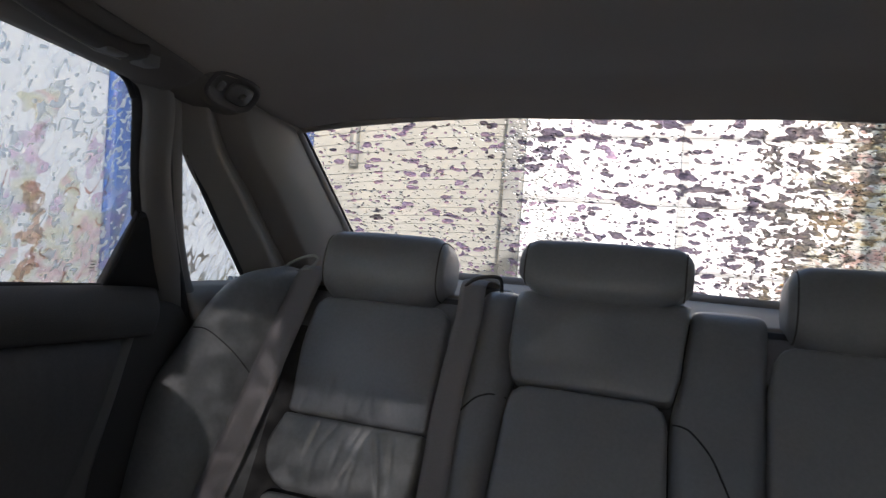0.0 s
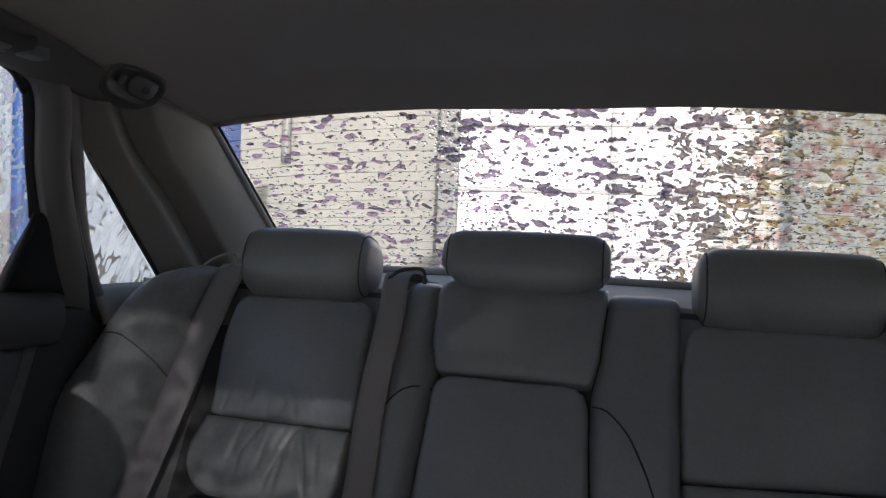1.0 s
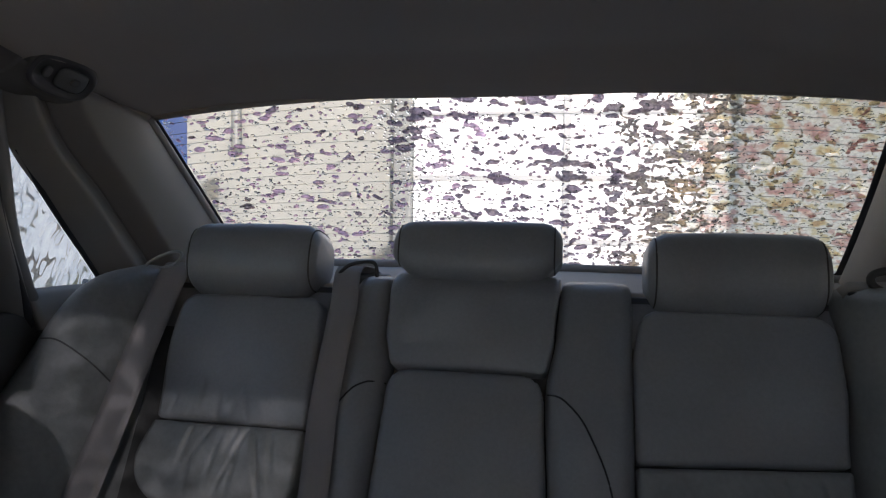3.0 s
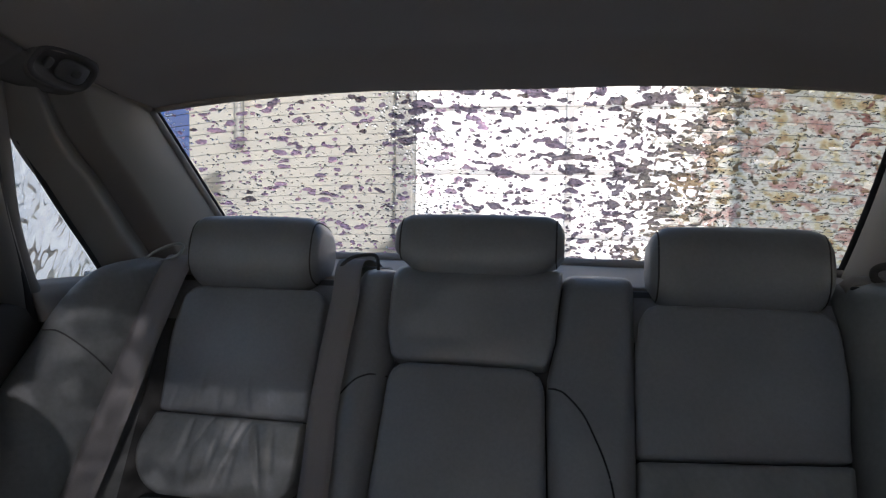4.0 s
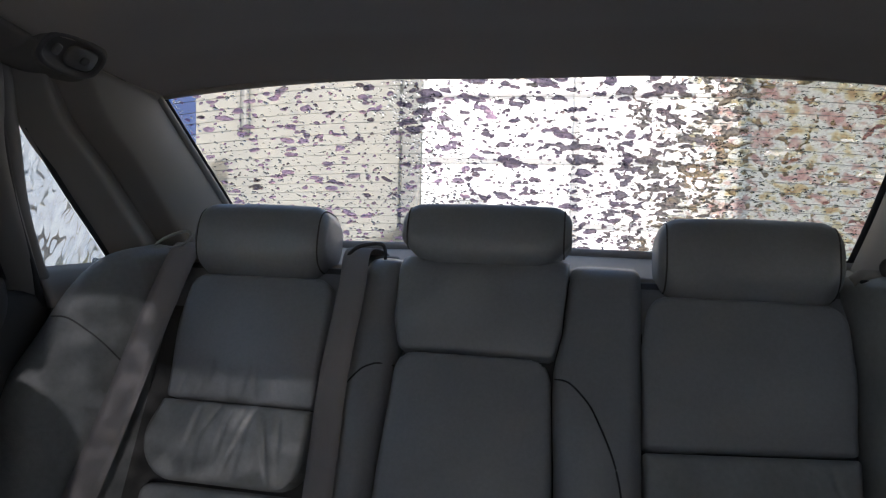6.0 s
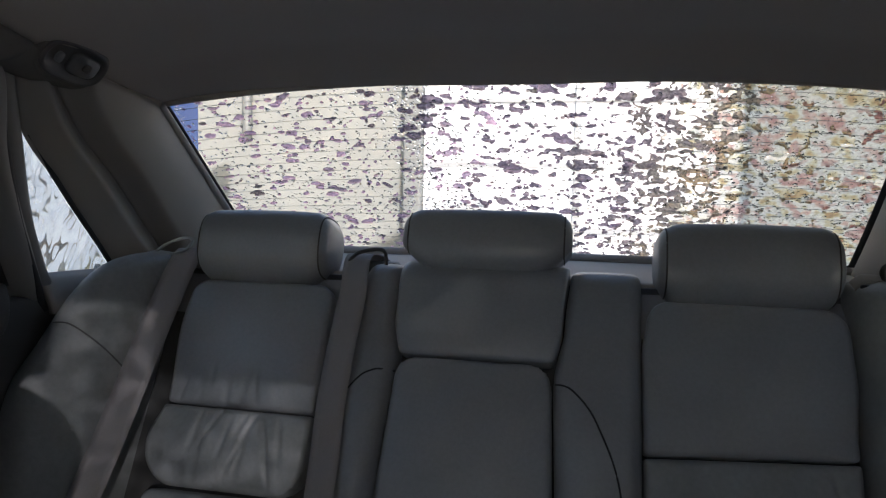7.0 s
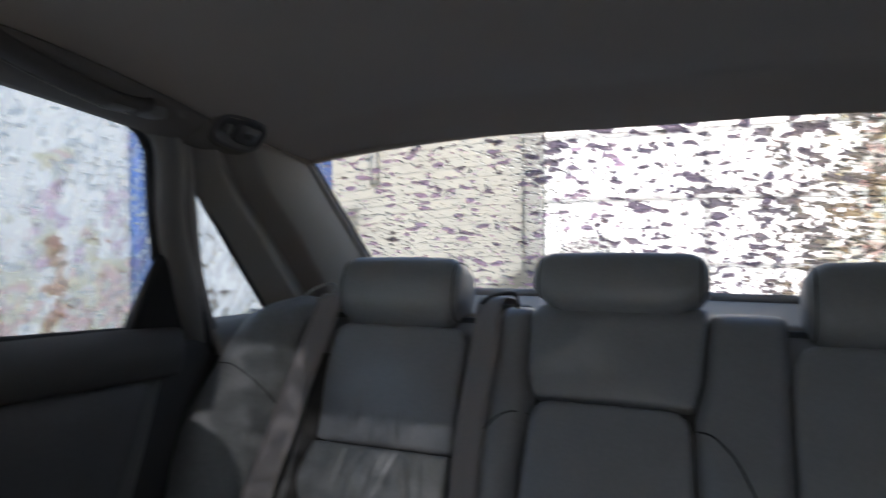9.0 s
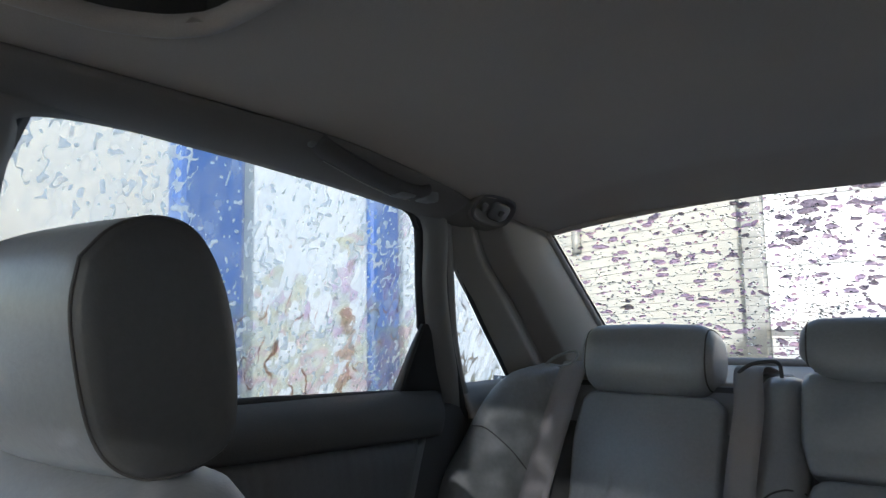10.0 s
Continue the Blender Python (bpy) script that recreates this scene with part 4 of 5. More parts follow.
headrest("outer grey leather rear headrest beside the belt guides", 0.250, 0.136, 0.118, (-0.4105, 1.060, 1.067), -14, "rear headrests")
headrest("low grey leather centre headrest above the armrest", 0.286, 0.115, 0.105, (-0.012, 1.070, 1.088), -14, "rear headrests", 0.035)
headrest("outer grey leather rear headrest beside the belt guides", 0.268, 0.138, 0.115, (0.3975, 1.060, 1.063), -14, "rear headrests")


# ---------------------------------------------------------------- belts
def belt(name, pts, width, label, across=(1, 0, 0), tongue=0.875):
    t = thing(name, label, "seat belt", "rear seat belts", at=pts[0])
    ac = Vector(across)
    bm = sheet(lambda u, v: curve_at(pts, u) + ac * width * (v - 0.5), 40, 4, 0.0015)
    part("webbing", bm, M_BELT, t, "greyish brown woven webbing")
    q = curve_at(pts, tongue)
    part("tongue", box(bmesh.new(), (q.x - 0.032, q.y - 0.012, q.z - 0.02), (q.x + 0.032, q.y + 0.006, q.z + 0.012), 0.005, 3), M_BLACK, t, "black belt tongue")
    return t


for s in (1, -1):
    line = [(-0.577, 1.17, 1.030), (-0.570, 1.09, 1.060), (-0.564, 1.035, 1.056), (-0.561, 0.945, 0.955), (-0.566, 0.862, 0.83), (-0.580, 0.785, 0.70), (-0.61, 0.70, 0.54)]
    if s == -1:
        line = [(x - 0.045, y, z) for x, y, z in line]
    belt("shoulder_belt", side(s, line), 0.054, "grey shoulder belt lying over the outer bolster", across=(1, 0.15 * s, 0))
line = [Vector((-0.225, 1.17, 1.035)), Vector((-0.228, 1.10, 1.062)), Vector((-0.233, 1.035, 1.064))] + [seat_pt(x, z, h) for x, z, h in ((-0.220, 0.985, 0.050), (-0.2235, 0.90, 0.056), (-0.2235, 0.82, 0.060), (-0.220, 0.74, 0.060), (-0.216, 0.55, 0.06))]
belt("middle_belt", line, 0.046, "grey belt hanging between outer seat and armrest", tongue=0.985)


def belt_guide(pts, r, material, label, closed=False):
    pts = [(x * 0.973 + 0.0038, y - 0.03, z * 0.973 + 0.031) for x, y, z in pts]
    c = sum((Vector(p) for p in pts), Vector()) / len(pts)
    t = thing("belt_guide", label, "belt guide", "belt guides", at=(c.x, c.y, 1.04))
    part("loop", tube(bmesh.new(), pts, r, 8, 60, closed=closed), material, t, "bent wire loop")
    part("base", box(bmesh.new(), (c.x - 0.035, 1.085, 1.032), (c.x + 0.035, 1.12, 1.052), 0.006, 3), M_TRIM, t, "grey base")


belt_guide([(-0.657, 1.060, 1.047), (-0.634, 1.064, 1.068), (-0.604, 1.068, 1.082), (-0.583, 1.070, 1.086), (-0.576, 1.070, 1.078), (-0.592, 1.068, 1.061), (-0.629, 1.064, 1.051), (-0.657, 1.060, 1.047)], 0.0029, M_LOOP, "pale leaf-shaped wire belt guide above the outer bolster", True)
belt_guide([(-0.262, 1.055, 1.045), (-0.254, 1.058, 1.060), (-0.236, 1.060, 1.072), (-0.205, 1.062, 1.077), (-0.193, 1.062, 1.071), (-0.190, 1.060, 1.050)], 0.0032, M_TRIM_D, "low dark belt guide loop beside the centre headrest")
belt_guide([(0.640, 1.050, 1.048), (0.606, 1.054, 1.056), (0.595, 1.056, 1.070), (0.604, 1.058, 1.081), (0.635, 1.060, 1.085), (0.660, 1.060, 1.075), (0.650, 1.055, 1.052)], 0.0060, M_TRIM_D, "dark wire belt guide loop above the outer bolster")


def belt_outlet(x):
    t = thing("belt_outlet", "light grey plastic belt outlet on the parcel shelf", "belt outlet", at=(x, 1.08, 1.034))
    part("cover", sheet(lambda u, v: (x - 0.028 + 0.056 * u, 1.020 + 0.05 * v, 1.044 + 0.024 * min(1, (u / 0.25)) ** 0.5 * math.sin(math.pi * (0.18 + 0.72 * v))), 14, 10, 0.004), M_TRIM_L, t, "light grey curved cover")
    part("slot", box(bmesh.new(), (x - 0.022, 1.014, 1.044), (x + 0.016, 1.026, 1.054), 0.003), M_BLACK, t, "dark slot")


belt_outlet(0.572)


# ---------------------------------------------------------------- front passenger seat
def front_seat(cx, dy, label, head_label, grow=1.0):
    t = thing("front_seat", label, "car seat", "front seats", at=(cx, 0.05 + dy, 0.3))
    def back(u, v):
        # closed section: u round the seat back, v upwards
        a = 2 * math.pi * u
        z = lerp(0.42, 1.076, v)
        k = 1.0 if v < 0.8 else (max(0.0, 1 - ((v - 0.8) / 0.2) ** 2.6)) ** 0.5
        w = 0.245 * (1 - 0.22 * max(0, (v - 0.72) / 0.28) ** 2) * (0.35 + 0.65 * k)
        dpt = 0.075 * (0.12 + 0.88 * k)
        c, sn = math.cos(a), math.sin(a)
        x = cx + w * math.copysign(abs(c) ** 0.6, c)
        y = dy + 0.055 + (z - 1.05) * 0.42 + dpt * math.copysign(abs(sn) ** 0.6, sn)
        return (x, y, z)
    bm = sheet(back, 48, 40)
    bmesh.ops.remove_doubles(bm, verts=bm.verts, dist=0.0003)
    bmesh.ops.holes_fill(bm, edges=bm.edges)
    part("backrest", bm, M_LEATHER, t, "rounded grey leather backrest")
    part("cushion", box(bmesh.new(), (cx - 0.24, -0.62 + dy, 0.28), (cx + 0.24, -0.12 + dy, 0.46), 0.06, 5), M_LEATHER, t)
    h = thing("headrest", head_label, "headrest", "front headrests", at=(cx, 0.04 + dy, 1.15))
    prof = [(-0.006, 1.203), (0.012, 1.222), (0.038, 1.231), (0.062, 1.224), (0.080, 1.198), (0.091, 1.160), (0.095, 1.115), (0.091, 1.085), (0.074, 1.073), (0.044, 1.069), (0.020, 1.078), (0.004, 1.10), (-0.006, 1.14), (-0.010, 1.175)]
    ring = [(0, y, z) for y, z in prof] + [(0, *prof[0])]
    cy, cz = 0.042, 1.150
    def pad(u, v):
        p = curve_at(ring, v)
        q = 2 * u - 1
        k = 1.0 if abs(q) < 0.88 else math.sqrt(max(0, 1 - ((abs(q) - 0.88) / 0.12) ** 2)) * 0.14 + 0.86
        if abs(q) > 0.985:
            k *= max(0, (1 - abs(q)) / 0.015)
        fr = 0.02 * (1 - q * q) if p.y < cy else 0
        return (cx + q * 0.134 * grow, dy + cy + (p.y - cy) * k - fr, cz + (p.z - cz) * k * grow)
    us = [0.5 - 0.5 * math.cos(math.pi * i / 60) for i in range(61)]
    bm = sheet(pad, 60, 56, us=us)
    bmesh.ops.remove_doubles(bm, verts=bm.verts, dist=0.0004)
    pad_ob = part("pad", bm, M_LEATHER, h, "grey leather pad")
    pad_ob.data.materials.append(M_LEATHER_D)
    for f in pad_ob.data.polygons:    # side panels darker: the shade on them is put into their leather
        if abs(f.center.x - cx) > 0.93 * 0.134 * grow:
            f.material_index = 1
    for u in (0.965, 0.035):
        part("piping", tube(bmesh.new(), [Vector(pad(u, k / 40)) for k in range(41)], 0.0013, 6, 100, closed=True), M_TRIM_D, pad_ob, "dark stitched seam")
    for x in (cx - 0.06, cx + 0.06):
        part("post", tube(bmesh.new(), [(x, 0.04 + dy, 1.09), (x, 0.038 + dy, 1.06), (x, 0.036 + dy, 1.02)], 0.006, 10), M_CHROME, h, "metal post")


front_seat(-0.44, 0.0, "grey leather front passenger seat beside the rear door", "large grey leather headrest of the front passenger seat")
# driver's seat: added out of view to shadow the centre and right seat
front_seat(0.46, -0.12, "unseen driver's seat added to block sun", "unseen raised headrest of the driver's seat, enlarged to block sun", 1.2)


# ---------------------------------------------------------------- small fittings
# visor added out of view, to keep sun off the rear seat
def sun_block(x):
    t = thing("sun_block", "unseen grey visor added at the windscreen to block sun", "sun visor", at=(x, -0.56, 1.39))
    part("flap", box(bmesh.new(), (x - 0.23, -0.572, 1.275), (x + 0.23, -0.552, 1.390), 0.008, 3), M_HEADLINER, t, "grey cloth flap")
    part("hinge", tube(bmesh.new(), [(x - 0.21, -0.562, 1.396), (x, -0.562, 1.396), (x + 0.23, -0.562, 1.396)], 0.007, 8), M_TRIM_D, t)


sun_block(0.45)


# oversized mirror, out of view, added to shade the passenger's headrest
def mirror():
    t = thing("mirror_block", "unseen black mirror added to keep sun off the headrest", "mirror", at=(-0.09, -0.58, 1.40))
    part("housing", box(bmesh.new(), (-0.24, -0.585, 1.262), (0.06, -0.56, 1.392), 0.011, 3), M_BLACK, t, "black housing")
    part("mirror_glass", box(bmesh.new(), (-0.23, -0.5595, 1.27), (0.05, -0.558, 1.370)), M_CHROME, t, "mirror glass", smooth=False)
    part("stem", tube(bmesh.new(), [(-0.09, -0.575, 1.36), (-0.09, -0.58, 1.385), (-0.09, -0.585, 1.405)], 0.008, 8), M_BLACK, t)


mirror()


def reading_lamp(s):
    at = Vector((s * -0.562, 0.765, 1.344))
    t = thing("reading_lamp", "small oval reading lamp with switch in the headliner", "lamp", "reading lamps", at=at)
    ax = Vector((0, 0.97, -0.10)).normalized()
    nrm = Vector((s * 0.78, -0.26, -0.57)).normalized()
    up = nrm.cross(ax).normalized()
    def P(a, b, h):
        return at + ax * a + up * b + nrm * h
    def oval(ra, rb, h, n=28, e=0.7):
        return [P(ra * math.copysign(abs(math.cos(k * 2 * math.pi / n)) ** e, math.cos(k * 2 * math.pi / n)), rb * math.copysign(abs(math.sin(k * 2 * math.pi / n)) ** e, math.sin(k * 2 * math.pi / n)), h) for k in range(n)]
    def dish(rings):
        bm = bmesh.new()
        vs = [[bm.verts.new(p) for p in r] for r in rings]
        n = len(vs[0])
        for a, b in zip(vs, vs[1:]):
            for k in range(n):
                bm.faces.new((a[k], a[(k + 1) % n], b[(k + 1) % n], b[k]))
        bm.faces.new(vs[-1])
        return bm
    part("surround", dish([oval(.076, .044, -.032, e=1.0), oval(.070, .040, -.016, e=.9), oval(.062, .034, -.005, e=.8), oval(.057, .030, -.002), oval(.050, .024, -.006)]), M_CORNER_SHADED, t, "moulded surround in the headliner, coloured for shade")
    part("bezel", dish([oval(.057, .030, -.012), oval(.057, .030, .000), oval(.053, .027, .003), oval(.049, .023, .000), oval(.047, .021, -.003)]), M_LAMP, t, "dark oval bezel")
    def shifted(o, c):
        return [p + ax * c for p in o]
    lens = part("lens", dish([shifted(oval(.028, .017, -.006, e=.6), .015), shifted(oval(.028, .017, .000, e=.6), .015), shifted(oval(.024, .014, .002, e=.6), .015)]), M_LENS, t, "pale lens")
    part("bulb_cover", dish([shifted(oval(.008, .006, -.002), .020), shifted(oval(.008, .006, .0035), .020), shifted(oval(.005, .004, .004), .020)]), M_TRIM_D, lens, "dark round bulb cover")
    part("switch", dish([shifted(oval(.006, .008, -.006), -.029), shifted(oval(.006, .008, .001), -.029), shifted(oval(.004, .005, .002), -.029)]), M_TRIM, t, "grey switch")


def grab_handle(s):
    t = thing("grab_handle", "folded grey grab handle with coat hook on the roof rail", "handle", "grab handles", at=(s * -0.58, 0.5, 1.38))
    pts = side(s, [(-0.538, 0.345, 1.382), (-0.541, 0.37, 1.374), (-0.549, 0.42, 1.365), (-0.557, 0.47, 1.357), (-0.562, 0.52, 1.351), (-0.562, 0.555, 1.350), (-0.560, 0.575, 1.355)])
    grip = part("grip", tube(bmesh.new(), pts, 0.019, 12, 40, flat=0.6), M_TRIM_D, t, "dark plastic grip")
    # the highlight along the grip's lower edge, made as a pale rod
    part("grip_edge", tube(bmesh.new(), [(x - s * 0.008, y, z - 0.012) for x, y, z in pts[1:-1]], 0.0011, 6, 40), M_TRIM_L, grip, "pale lower edge, its highlight painted")
    for y, z, x in ((0.350, 1.384, -0.530), (0.532, 1.350, -0.549)):
        part("mount", box(bmesh.new(), (min(s * x, s * (x - .03)), y - 0.019, z - 0.012), (max(s * x, s * (x - .03)), y + 0.019, z + 0.012), 0.006, 3), M_TRIM, t, "grey hinged mount")
    part("coat_hook", box(bmesh.new(), (min(s * -0.552, s * -0.580), 0.574, 1.338), (max(s * -0.552, s * -0.580), 0.604, 1.360), 0.005, 3), M_TRIM, t, "small grey coat hook")


for s in (1, -1):
    reading_lamp(s)
    grab_handle(s)


# ---------------------------------------------------------------- foam and water on the glass
def blobs(surface, spots, height=0.0025):
    """Flat rounded clumps on a surface(a, b, off): spots of (a, b, length, width, turn, seed) in metres."""
    V, F = [], []
    for a, b, ln, wd, turn, sd in spots:
        rnd = random.Random(sd)
        n = 16
        ph = [rnd.uniform(0, 6.28) for _ in range(4)]
        am = [rnd.uniform(0.08, 0.30), rnd.uniform(0.05, 0.22), rnd.uniform(0.0, 0.12)]
        c0 = len(V)
        hh = height * min(1, wd / 0.008)
        V.append(surface(a, b, hh))
        ct, st = math.cos(turn), math.sin(turn)
        for f, h in ((0.6, 0.8), (1.0, 0.0)):
            for k in range(n):
                g = k * 2 * math.pi / n
                r = f * (1 + am[0] * math.sin(2 * g + ph[0]) + am[1] * math.sin(3 * g + ph[1]) + am[2] * math.sin(5 * g + ph[2]))
                p, q = r * ln * math.cos(g), r * wd * math.sin(g)
                V.append(surface(a + p * ct - q * st, b + p * st + q * ct, hh * h))
        for k in range(n):
            k2 = (k + 1) % n
            F.append((c0, c0 + 1 + k, c0 + 1 + k2))
            F.append((c0 + 1 + k, c0 + 1 + n + k, c0 + 1 + n + k2, c0 + 1 + k2))
    me = bpy.data.meshes.new("foam")
    me.from_pydata([tuple(v) for v in V], [], F)
    for p in me.polygons:
        p.use_smooth = True
    return me


def rear_surface(x, d, off):
    """x in metres across, d metres down the glass."""
    v = d / 0.53
    u = max(-0.985, min(0.985, x / rear_half(x > 0, v)))
    return rear_glass(u, max(0.0, min(0.99, v)), 0.006 + off)


def cloud(a, b, freq, seed):
    """Smooth noise from -1 to 1 over two coordinate arrays."""
    g = np.random.RandomState(seed).uniform(-1, 1, (256, 256))
    fa, fb = a * freq + 100.0, b * freq + 100.0
    i, j = np.floor(fa).astype(int), np.floor(fb).astype(int)
    u, v = fa - i, fb - j
    u, v = u * u * (3 - 2 * u), v * v * (3 - 2 * v)
    i0, i1, j0, j1 = i % 256, (i + 1) % 256, j % 256, (j + 1) % 256
    return (g[i0, j0] * (1 - u) + g[i1, j0] * u) * (1 - v) + (g[i0, j1] * (1 - u) + g[i1, j1] * u) * v


def clip_sheet(X, D, field, surface, height):
    """The part of a sheet where field is above zero, cut smoothly, thick in its middle and thin at its rim."""
    V, F, known = [], [], {}
    nx, nd = X.shape

    def vert(key, x, d, f):
        if key not in known:
            known[key] = len(V)
            V.append(tuple(surface(float(x), float(d), height * min(1.0, max(0.0, float(f)) * 1.6) ** 0.6)))
        return known[key]

    top = np.maximum(np.maximum(field[:-1, :-1], field[1:, :-1]), np.maximum(field[:-1, 1:], field[1:, 1:]))
    for i, j in zip(*np.nonzero(top > 0)):
        i, j = int(i), int(j)
        for tri in (((i, j), (i + 1, j), (i + 1, j + 1)), ((i, j), (i + 1, j + 1), (i, j + 1))):
            out = []
            for k in range(3):
                p, q = tri[k], tri[(k + 1) % 3]
                fp, fq = field[p], field[q]
                if fp > 0:
                    out.append(vert(p, X[p], D[p], fp))
                if (fp > 0) != (fq > 0):
                    t = fp / (fp - fq)
                    out.append(vert((min(p, q), max(p, q)), X[p] + (X[q] - X[p]) * t, D[p] + (D[q] - D[p]) * t, 0.0))
            if len(out) >= 3:
                F.append(out)
    me = bpy.data.meshes.new("foam")
    me.from_pydata(V, [], F)
    for p in me.polygons:
        p.use_smooth = True
    return me


def foam():
    rnd = random.Random(11)
    width, depth, step = 1.38, 0.52, 0.0015
    nx, nd = int(width / step) + 1, int(depth / step) + 1
    X, D = np.meshgrid(np.linspace(-0.67, 0.71, nx), np.linspace(0, depth, nd), indexing="ij")
    wx, wd = cloud(X, D, 60, 1) * 0.0026 + cloud(X, D, 170, 5) * 0.0004, cloud(X, D, 60, 2) * 0.0020 + cloud(X, D, 170, 6) * 0.0003
    field = np.full(X.shape, -1.0)

    def drop(x, d, ln, wdt, lean):
        i0, i1 = max(0, int((x + 0.67 - 2 * ln) / step)), min(nx, int((x + 0.67 + 2 * ln) / step) + 2)
        j0, j1 = max(0, int((d - 2 * ln) / step)), min(nd, int((d + 2 * ln) / step) + 2)
        if i1 <= i0 or j1 <= j0:
            return
        px, pd = X[i0:i1, j0:j1] + wx[i0:i1, j0:j1] - x, D[i0:i1, j0:j1] + wd[i0:i1, j0:j1] - d
        c, sn = math.cos(lean), math.sin(lean)
        f = 1 - ((px * c + pd * sn) / ln) ** 2 - ((pd * c - px * sn) / wdt) ** 2
        field[i0:i1, j0:j1] = np.maximum(field[i0:i1, j0:j1], f)

    for i in range(1650):
        x, d = rnd.uniform(-0.62, 0.40), rnd.uniform(0.0, 0.52)
        ln = 0.0034 + 0.0080 * rnd.random() ** 2.8
        if rnd.random() < 0.06:
            ln = rnd.uniform(0.011, 0.016)
        if x < -0.17:
            ln *= 0.86
            if rnd.random() < 0.38:
                continue
        turn = rnd.gauss(0.10, 0.30)
        wide = ln * rnd.uniform(0.44, 0.70)
        drop(x, d, ln, wide, turn)
        if ln > 0.007:                # large clumps trail a few smaller ones
            for _ in range(rnd.randint(1, 3)):
                k = rnd.uniform(0.35, 0.65)
                drop(x + rnd.uniform(-1.5, 1.5) * ln, d + rnd.uniform(-0.6, 0.6) * ln, ln * k, wide * k * 1.2, turn + rnd.uniform(-0.4, 0.4))
    # towards the driver's side the foam runs together into a lace
    near = np.clip((X - 0.20) / 0.12, 0, 1)
    lace = 0.22 - np.abs(cloud(X * 1.0, D * 1.1, 46, 3)) * 2.0 + 0.55 * cloud(X, D, 110, 4) - 4.0 * np.clip(0.29 - X, 0, 1) - 14 * np.clip(X - 0.40, 0, 1)
    purple = np.where(near > 0.35 + 0.5 * cloud(X, D, 30, 14), -1.0, np.maximum(field, np.where(X < 0.47, lace, -1)))
    ob = new("rear_foam", clip_sheet(X, D, purple, rear_surface, 0.0042))
    ob.data.materials.append(M_FOAM)
    tagged(ob, "purple and grey foam blobs on the rear window", "foam", kind="stuff")
    # brown and olive runs, upright, between the white door and the wall beyond
    run = 0.10 - np.abs(cloud(X + wx * 2, D * 0.55, 40, 15)) * 1.9 + 0.75 * cloud(X, D, 95, 16) + 0.3 * cloud(X, D, 210, 17) - 3.0 * np.clip(0.27 - X, 0, 1) - 1.6 * np.clip(X - 0.44, 0, 1)
    brown = np.maximum(np.where(X > 0.16, run, -1), np.where(near > 0.35 + 0.5 * cloud(X, D, 30, 14), np.maximum(field, lace), -1))
    brown = np.where(purple > -0.03, -0.2, brown)
    ob = new("brown_foam", clip_sheet(X, D, brown, rear_surface, 0.0040))
    ob.data.materials.append(M_FOAM_BROWN)
    tagged(ob, "brown and olive foam runs on the rear window", "foam", kind="stuff")
    # and beyond it lies a pale olive and pink film
    film = 0.85 + 0.55 * cloud(X, D * 0.8, 26, 8) + 0.9 * cloud(X, D * 1.2, 80, 9) + 0.5 * cloud(X, D, 190, 10) - 14 * np.clip(0.405 - X, 0, 1)
    ob = new("pale_foam", clip_sheet(X, D, np.where(np.maximum(brown, purple) > -0.04, -0.3, film), rear_surface, 0.0050))
    ob.data.materials.append(M_FOAM_PALE)
    tagged(ob, "pale olive and pink foam film on the rear window", "foam", kind="stuff")

    # clear beads of water between the foam, thickest where the wall and columns show behind
    spots = []
    for i in range(12000):
        x, d = rnd.uniform(-0.66, 0.66), rnd.uniform(0.0, 0.52)
        near = math.exp(-((x + 0.17) / 0.06) ** 2) + math.exp(-((x - 0.40) / 0.05) ** 2) + 0.6 * (x > 0.42) - 0.25 * (-0.1 < x < 0.34)
        if rnd.random() < 0.38 + 0.6 * near:
            ln = 0.0009 + 0.0024 * rnd.random() ** 1.7
            spots.append((x, d, ln * rnd.uniform(1, 1.6), ln, rnd.uniform(0, 3.1), 60000 + i))
    ob = new("water_beads", blobs(rear_surface, spots, 0.0040))
    ob.data.materials.append(M_DROP)
    tagged(ob, "clear beads of water on the rear window", "water", kind="stuff")

    for s in (1, -1):
        # the rear door's window: white flecks above, pink and orange runs below
        def door_surface(y, z, off):
            return Vector((s * (glass_x(z) - 0.008 - off), max(0.03, min(0.715, y)), max(1.025, min(1.39, z))))
        ny, nz = 480, 256
        Yg, Zg = np.meshgrid(np.linspace(0.03, 0.715, ny), np.linspace(1.03, 1.39, nz), indexing="ij")
        wy = cloud(Yg, Zg, 60, 21) * 0.006 + cloud(Yg, Zg, 160, 22) * 0.002
        low = np.clip((1.20 - Zg) / 0.10, -1.5, 1.2)
        # white flecks and wriggling threads
        thread = 0.025 - np.abs(cloud(Yg + wy * 0.6, Zg * 0.55, 140, 23)) + 0.5 * np.clip(cloud(Yg, Zg, 22, 24) - 0.25, -1, 0.3) + 0.2 * cloud(Yg, Zg, 150, 25)
        fleck = cloud(Yg + wy * 0.6, Zg * 0.7, 200, 26) - 0.60 + 0.22 * cloud(Yg, Zg, 12, 27)
        white = np.maximum(thread * 2, fleck * 2)
        ob = new("foam_flecks", clip_sheet(Yg, Zg, white, door_surface, 0.0015))
        ob.data.materials.append(M_FLECK)
        tagged(ob, "crisp white and pink foam flecks on a door window", "foam", kind="stuff")
        # pink and yellow clumps low on the glass
        clump = 0.65 * low - 0.12 + 0.8 * cloud(Yg + wy, Zg * 0.6, 30, 28) + 0.5 * cloud(Yg, Zg * 0.8, 75, 29) + 2.6 * np.clip(Yg - 0.45, -0.4, 0.06)
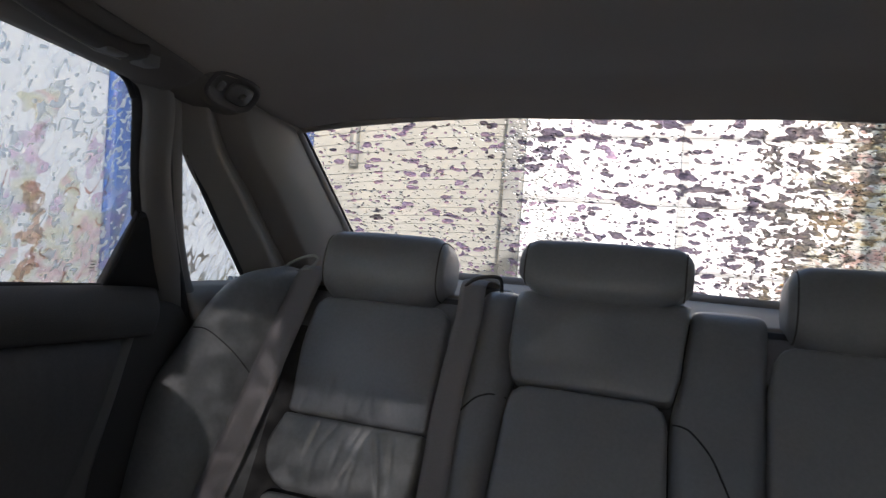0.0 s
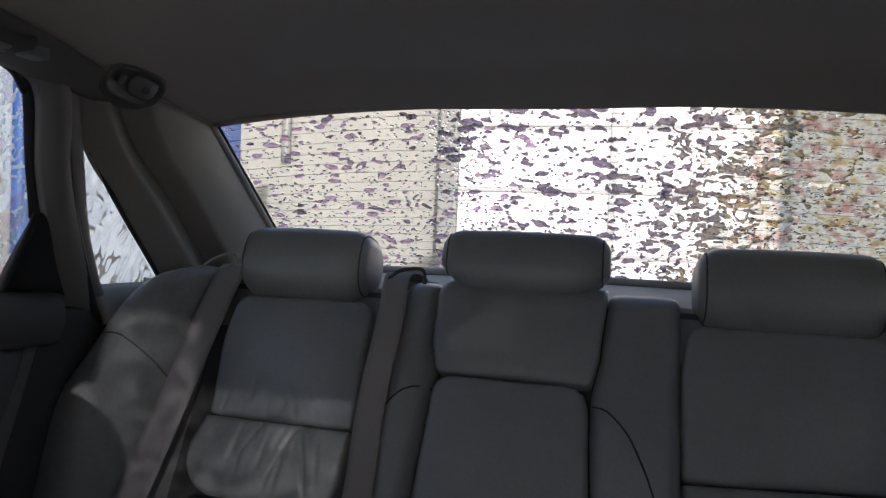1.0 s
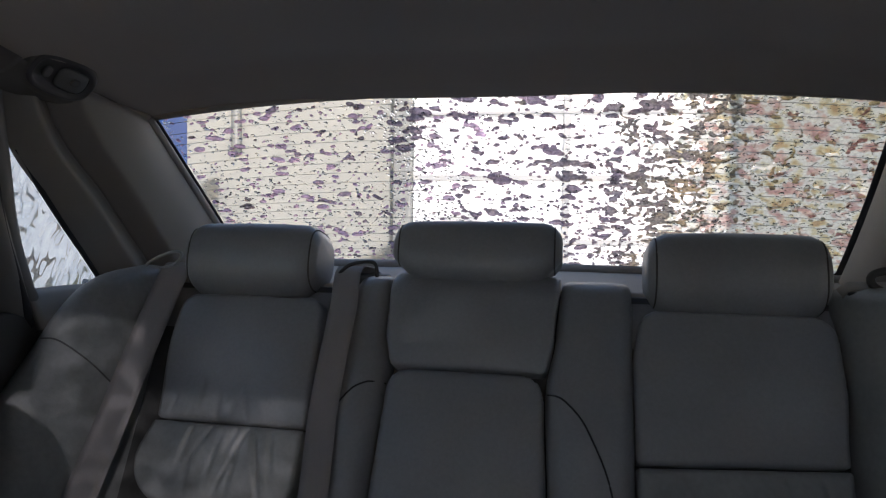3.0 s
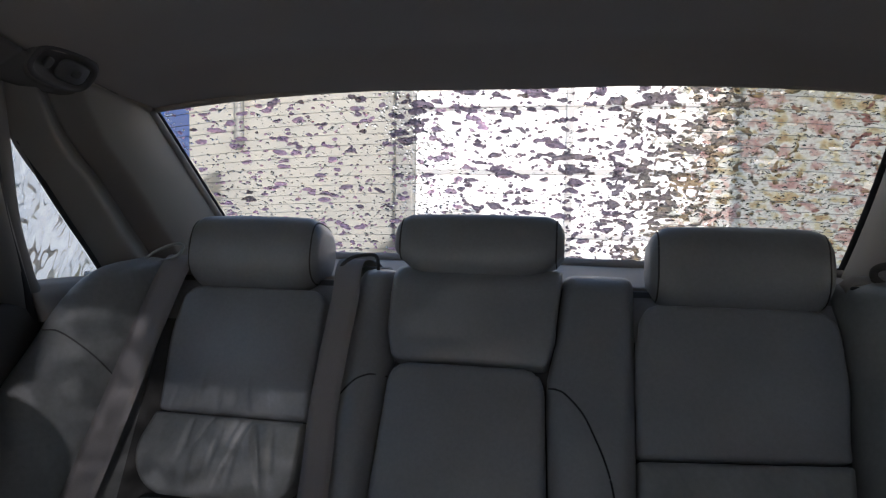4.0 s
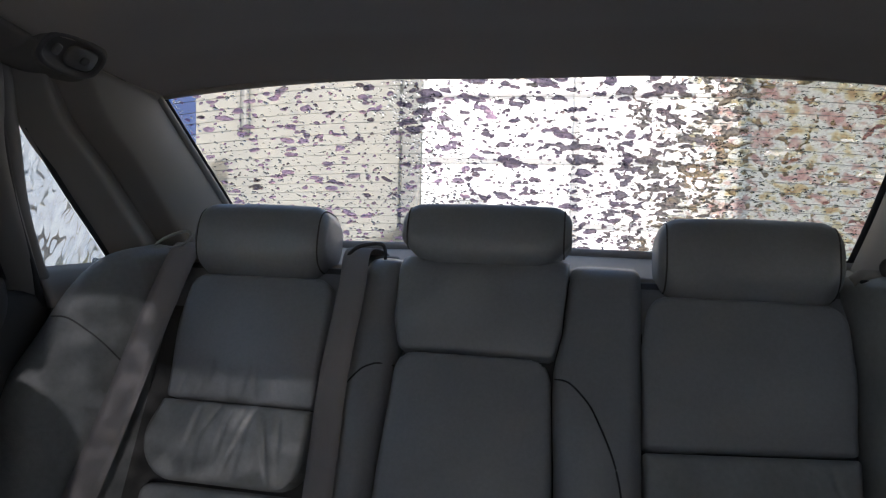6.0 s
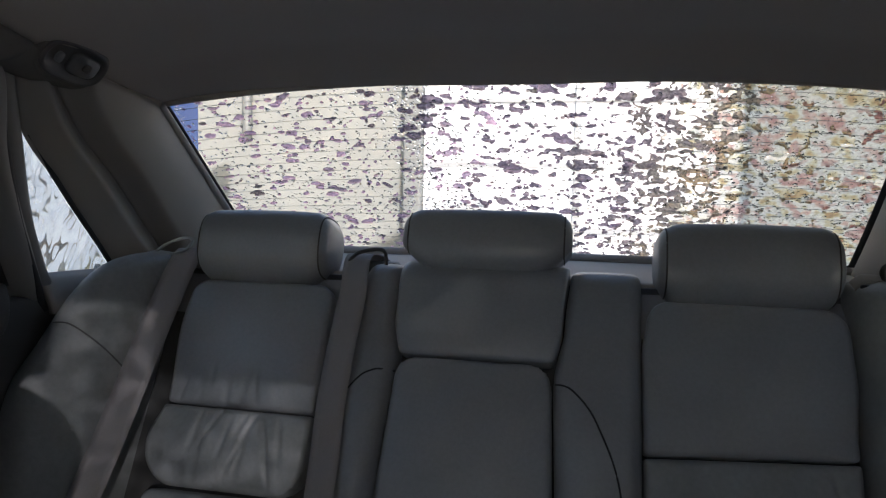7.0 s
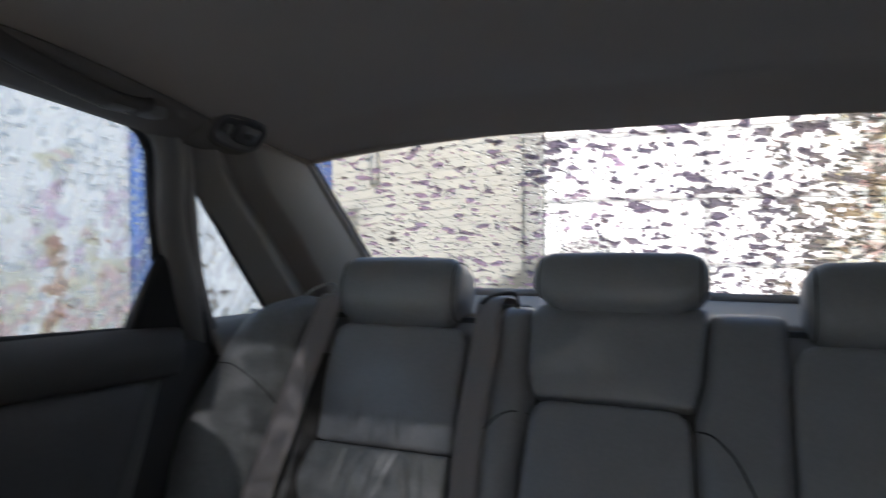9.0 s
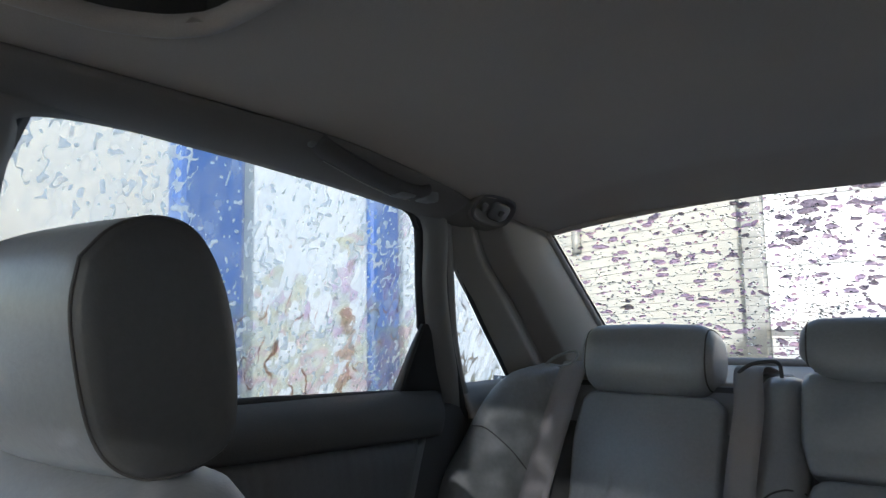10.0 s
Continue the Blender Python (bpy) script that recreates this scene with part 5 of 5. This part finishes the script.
        clump = np.where(white > -0.06, -0.2, clump)
        ob = new("side_foam", clip_sheet(Yg, Zg, clump, door_surface, 0.0022))
        ob.data.materials.append(M_FOAM_SIDE)
        tagged(ob, "thin pink and yellow foam clumps low on a door window", "foam", kind="stuff")
        # thin brown runs
        run = 0.004 - np.abs(cloud(Yg + wy * 0.8, Zg * 0.30, 64, 30)) * 0.7 + 0.35 * np.clip(cloud(Yg, Zg, 26, 31) - 0.12, -1, 0.1) - 0.3 * np.clip(Zg - 1.19, 0, 1) * 4
        ob = new("foam_runs", clip_sheet(Yg, Zg, run, lambda a, b, off: door_surface(a, b, off + 0.0024), 0.0006))
        ob.data.materials.append(M_RUN)
        tagged(ob, "thin brown foam runs low on a door window", "foam", kind="stuff")
        # a broad tan smear towards the rear corner
        mid = 0.585 - 0.22 * (Zg - 1.03) + 0.02 * cloud(Yg, Zg, 25, 33)
        smear = 0.35 - np.abs(Yg - mid) / (0.034 + 0.05 * np.clip(Zg - 1.03, 0, 0.15)) + 0.7 * cloud(Yg + wy, Zg * 0.8, 60, 34) + 0.4 * cloud(Yg, Zg, 170, 35) - 8 * np.clip(Zg - 1.17, 0, 1)
        ob = new("foam_smear", clip_sheet(Yg, Zg, np.where(run > -0.03, -0.1, smear), lambda a, b, off: door_surface(a, b, off + 0.0030), 0.0006))
        ob.data.materials.append(M_SMEAR)
        tagged(ob, "broad tan foam smear low on a door window", "foam", kind="stuff")
        fm = sheet(lambda u, v: (s * (glass_x(lerp(1.022, 1.388, v)) - 0.0105), lerp(0.022, 0.73, u), lerp(1.022, 1.394, v)), 4, 4)
        # on the unseen side the film is an added dimmer
        tagged(part("soap_film", fm, M_FILM if s == 1 else M_FILM_DIM), "milky soap film running down a door window" if s == 1 else "unseen grey film added on a door window to dim its light", "foam", kind="stuff")
        fm = strip(side(s, [(x - 0.0055, y, z) for x, y, z in (on_side(0.772, 1.252), on_side(0.825, 1.14), on_side(0.868, 1.07), on_side(0.905, 1.018))]), side(s, [(x - 0.0055, y, z) for x, y, z in (on_side(0.784, 1.250), on_side(0.908, 1.146), on_side(0.993, 1.078), on_side(1.070, 1.014))]), 10, 4, 0, 0)
        tagged(part("soap_film", fm, M_FILM_Q), "milky soap film on a quarter window", "foam", kind="stuff")
        def quarter_surface(y, z, off):
            return Vector((s * (glass_x(z) - 0.008 - off), y, max(1.02, z)))
        Yg, Zg = np.meshgrid(np.linspace(0.77, 1.06, 260), np.linspace(1.02, 1.25, 200), indexing="ij")
        h = (Zg - 1.02) / 0.232
        inside = np.minimum(Yg - (0.905 - 0.132 * h), (1.060 - 0.272 * h) - Yg)
        warp = cloud(Yg, Zg, 55, 41) * 0.005
        runs = 0.12 - np.abs(cloud(Yg + warp, Zg * 0.35, 105, 42)) + 0.20 * cloud(Yg, Zg, 40, 43) + 0.10 * np.clip((1.14 - Zg) / 0.12, -1, 1)
        ob = new("quarter_foam", clip_sheet(Yg, Zg, np.minimum(runs * 2, inside * 60), quarter_surface, 0.0012))
        ob.data.materials.append(M_FOAM_Q)
        tagged(ob, "greenish white foam runs on a quarter window", "foam", kind="stuff")


foam()
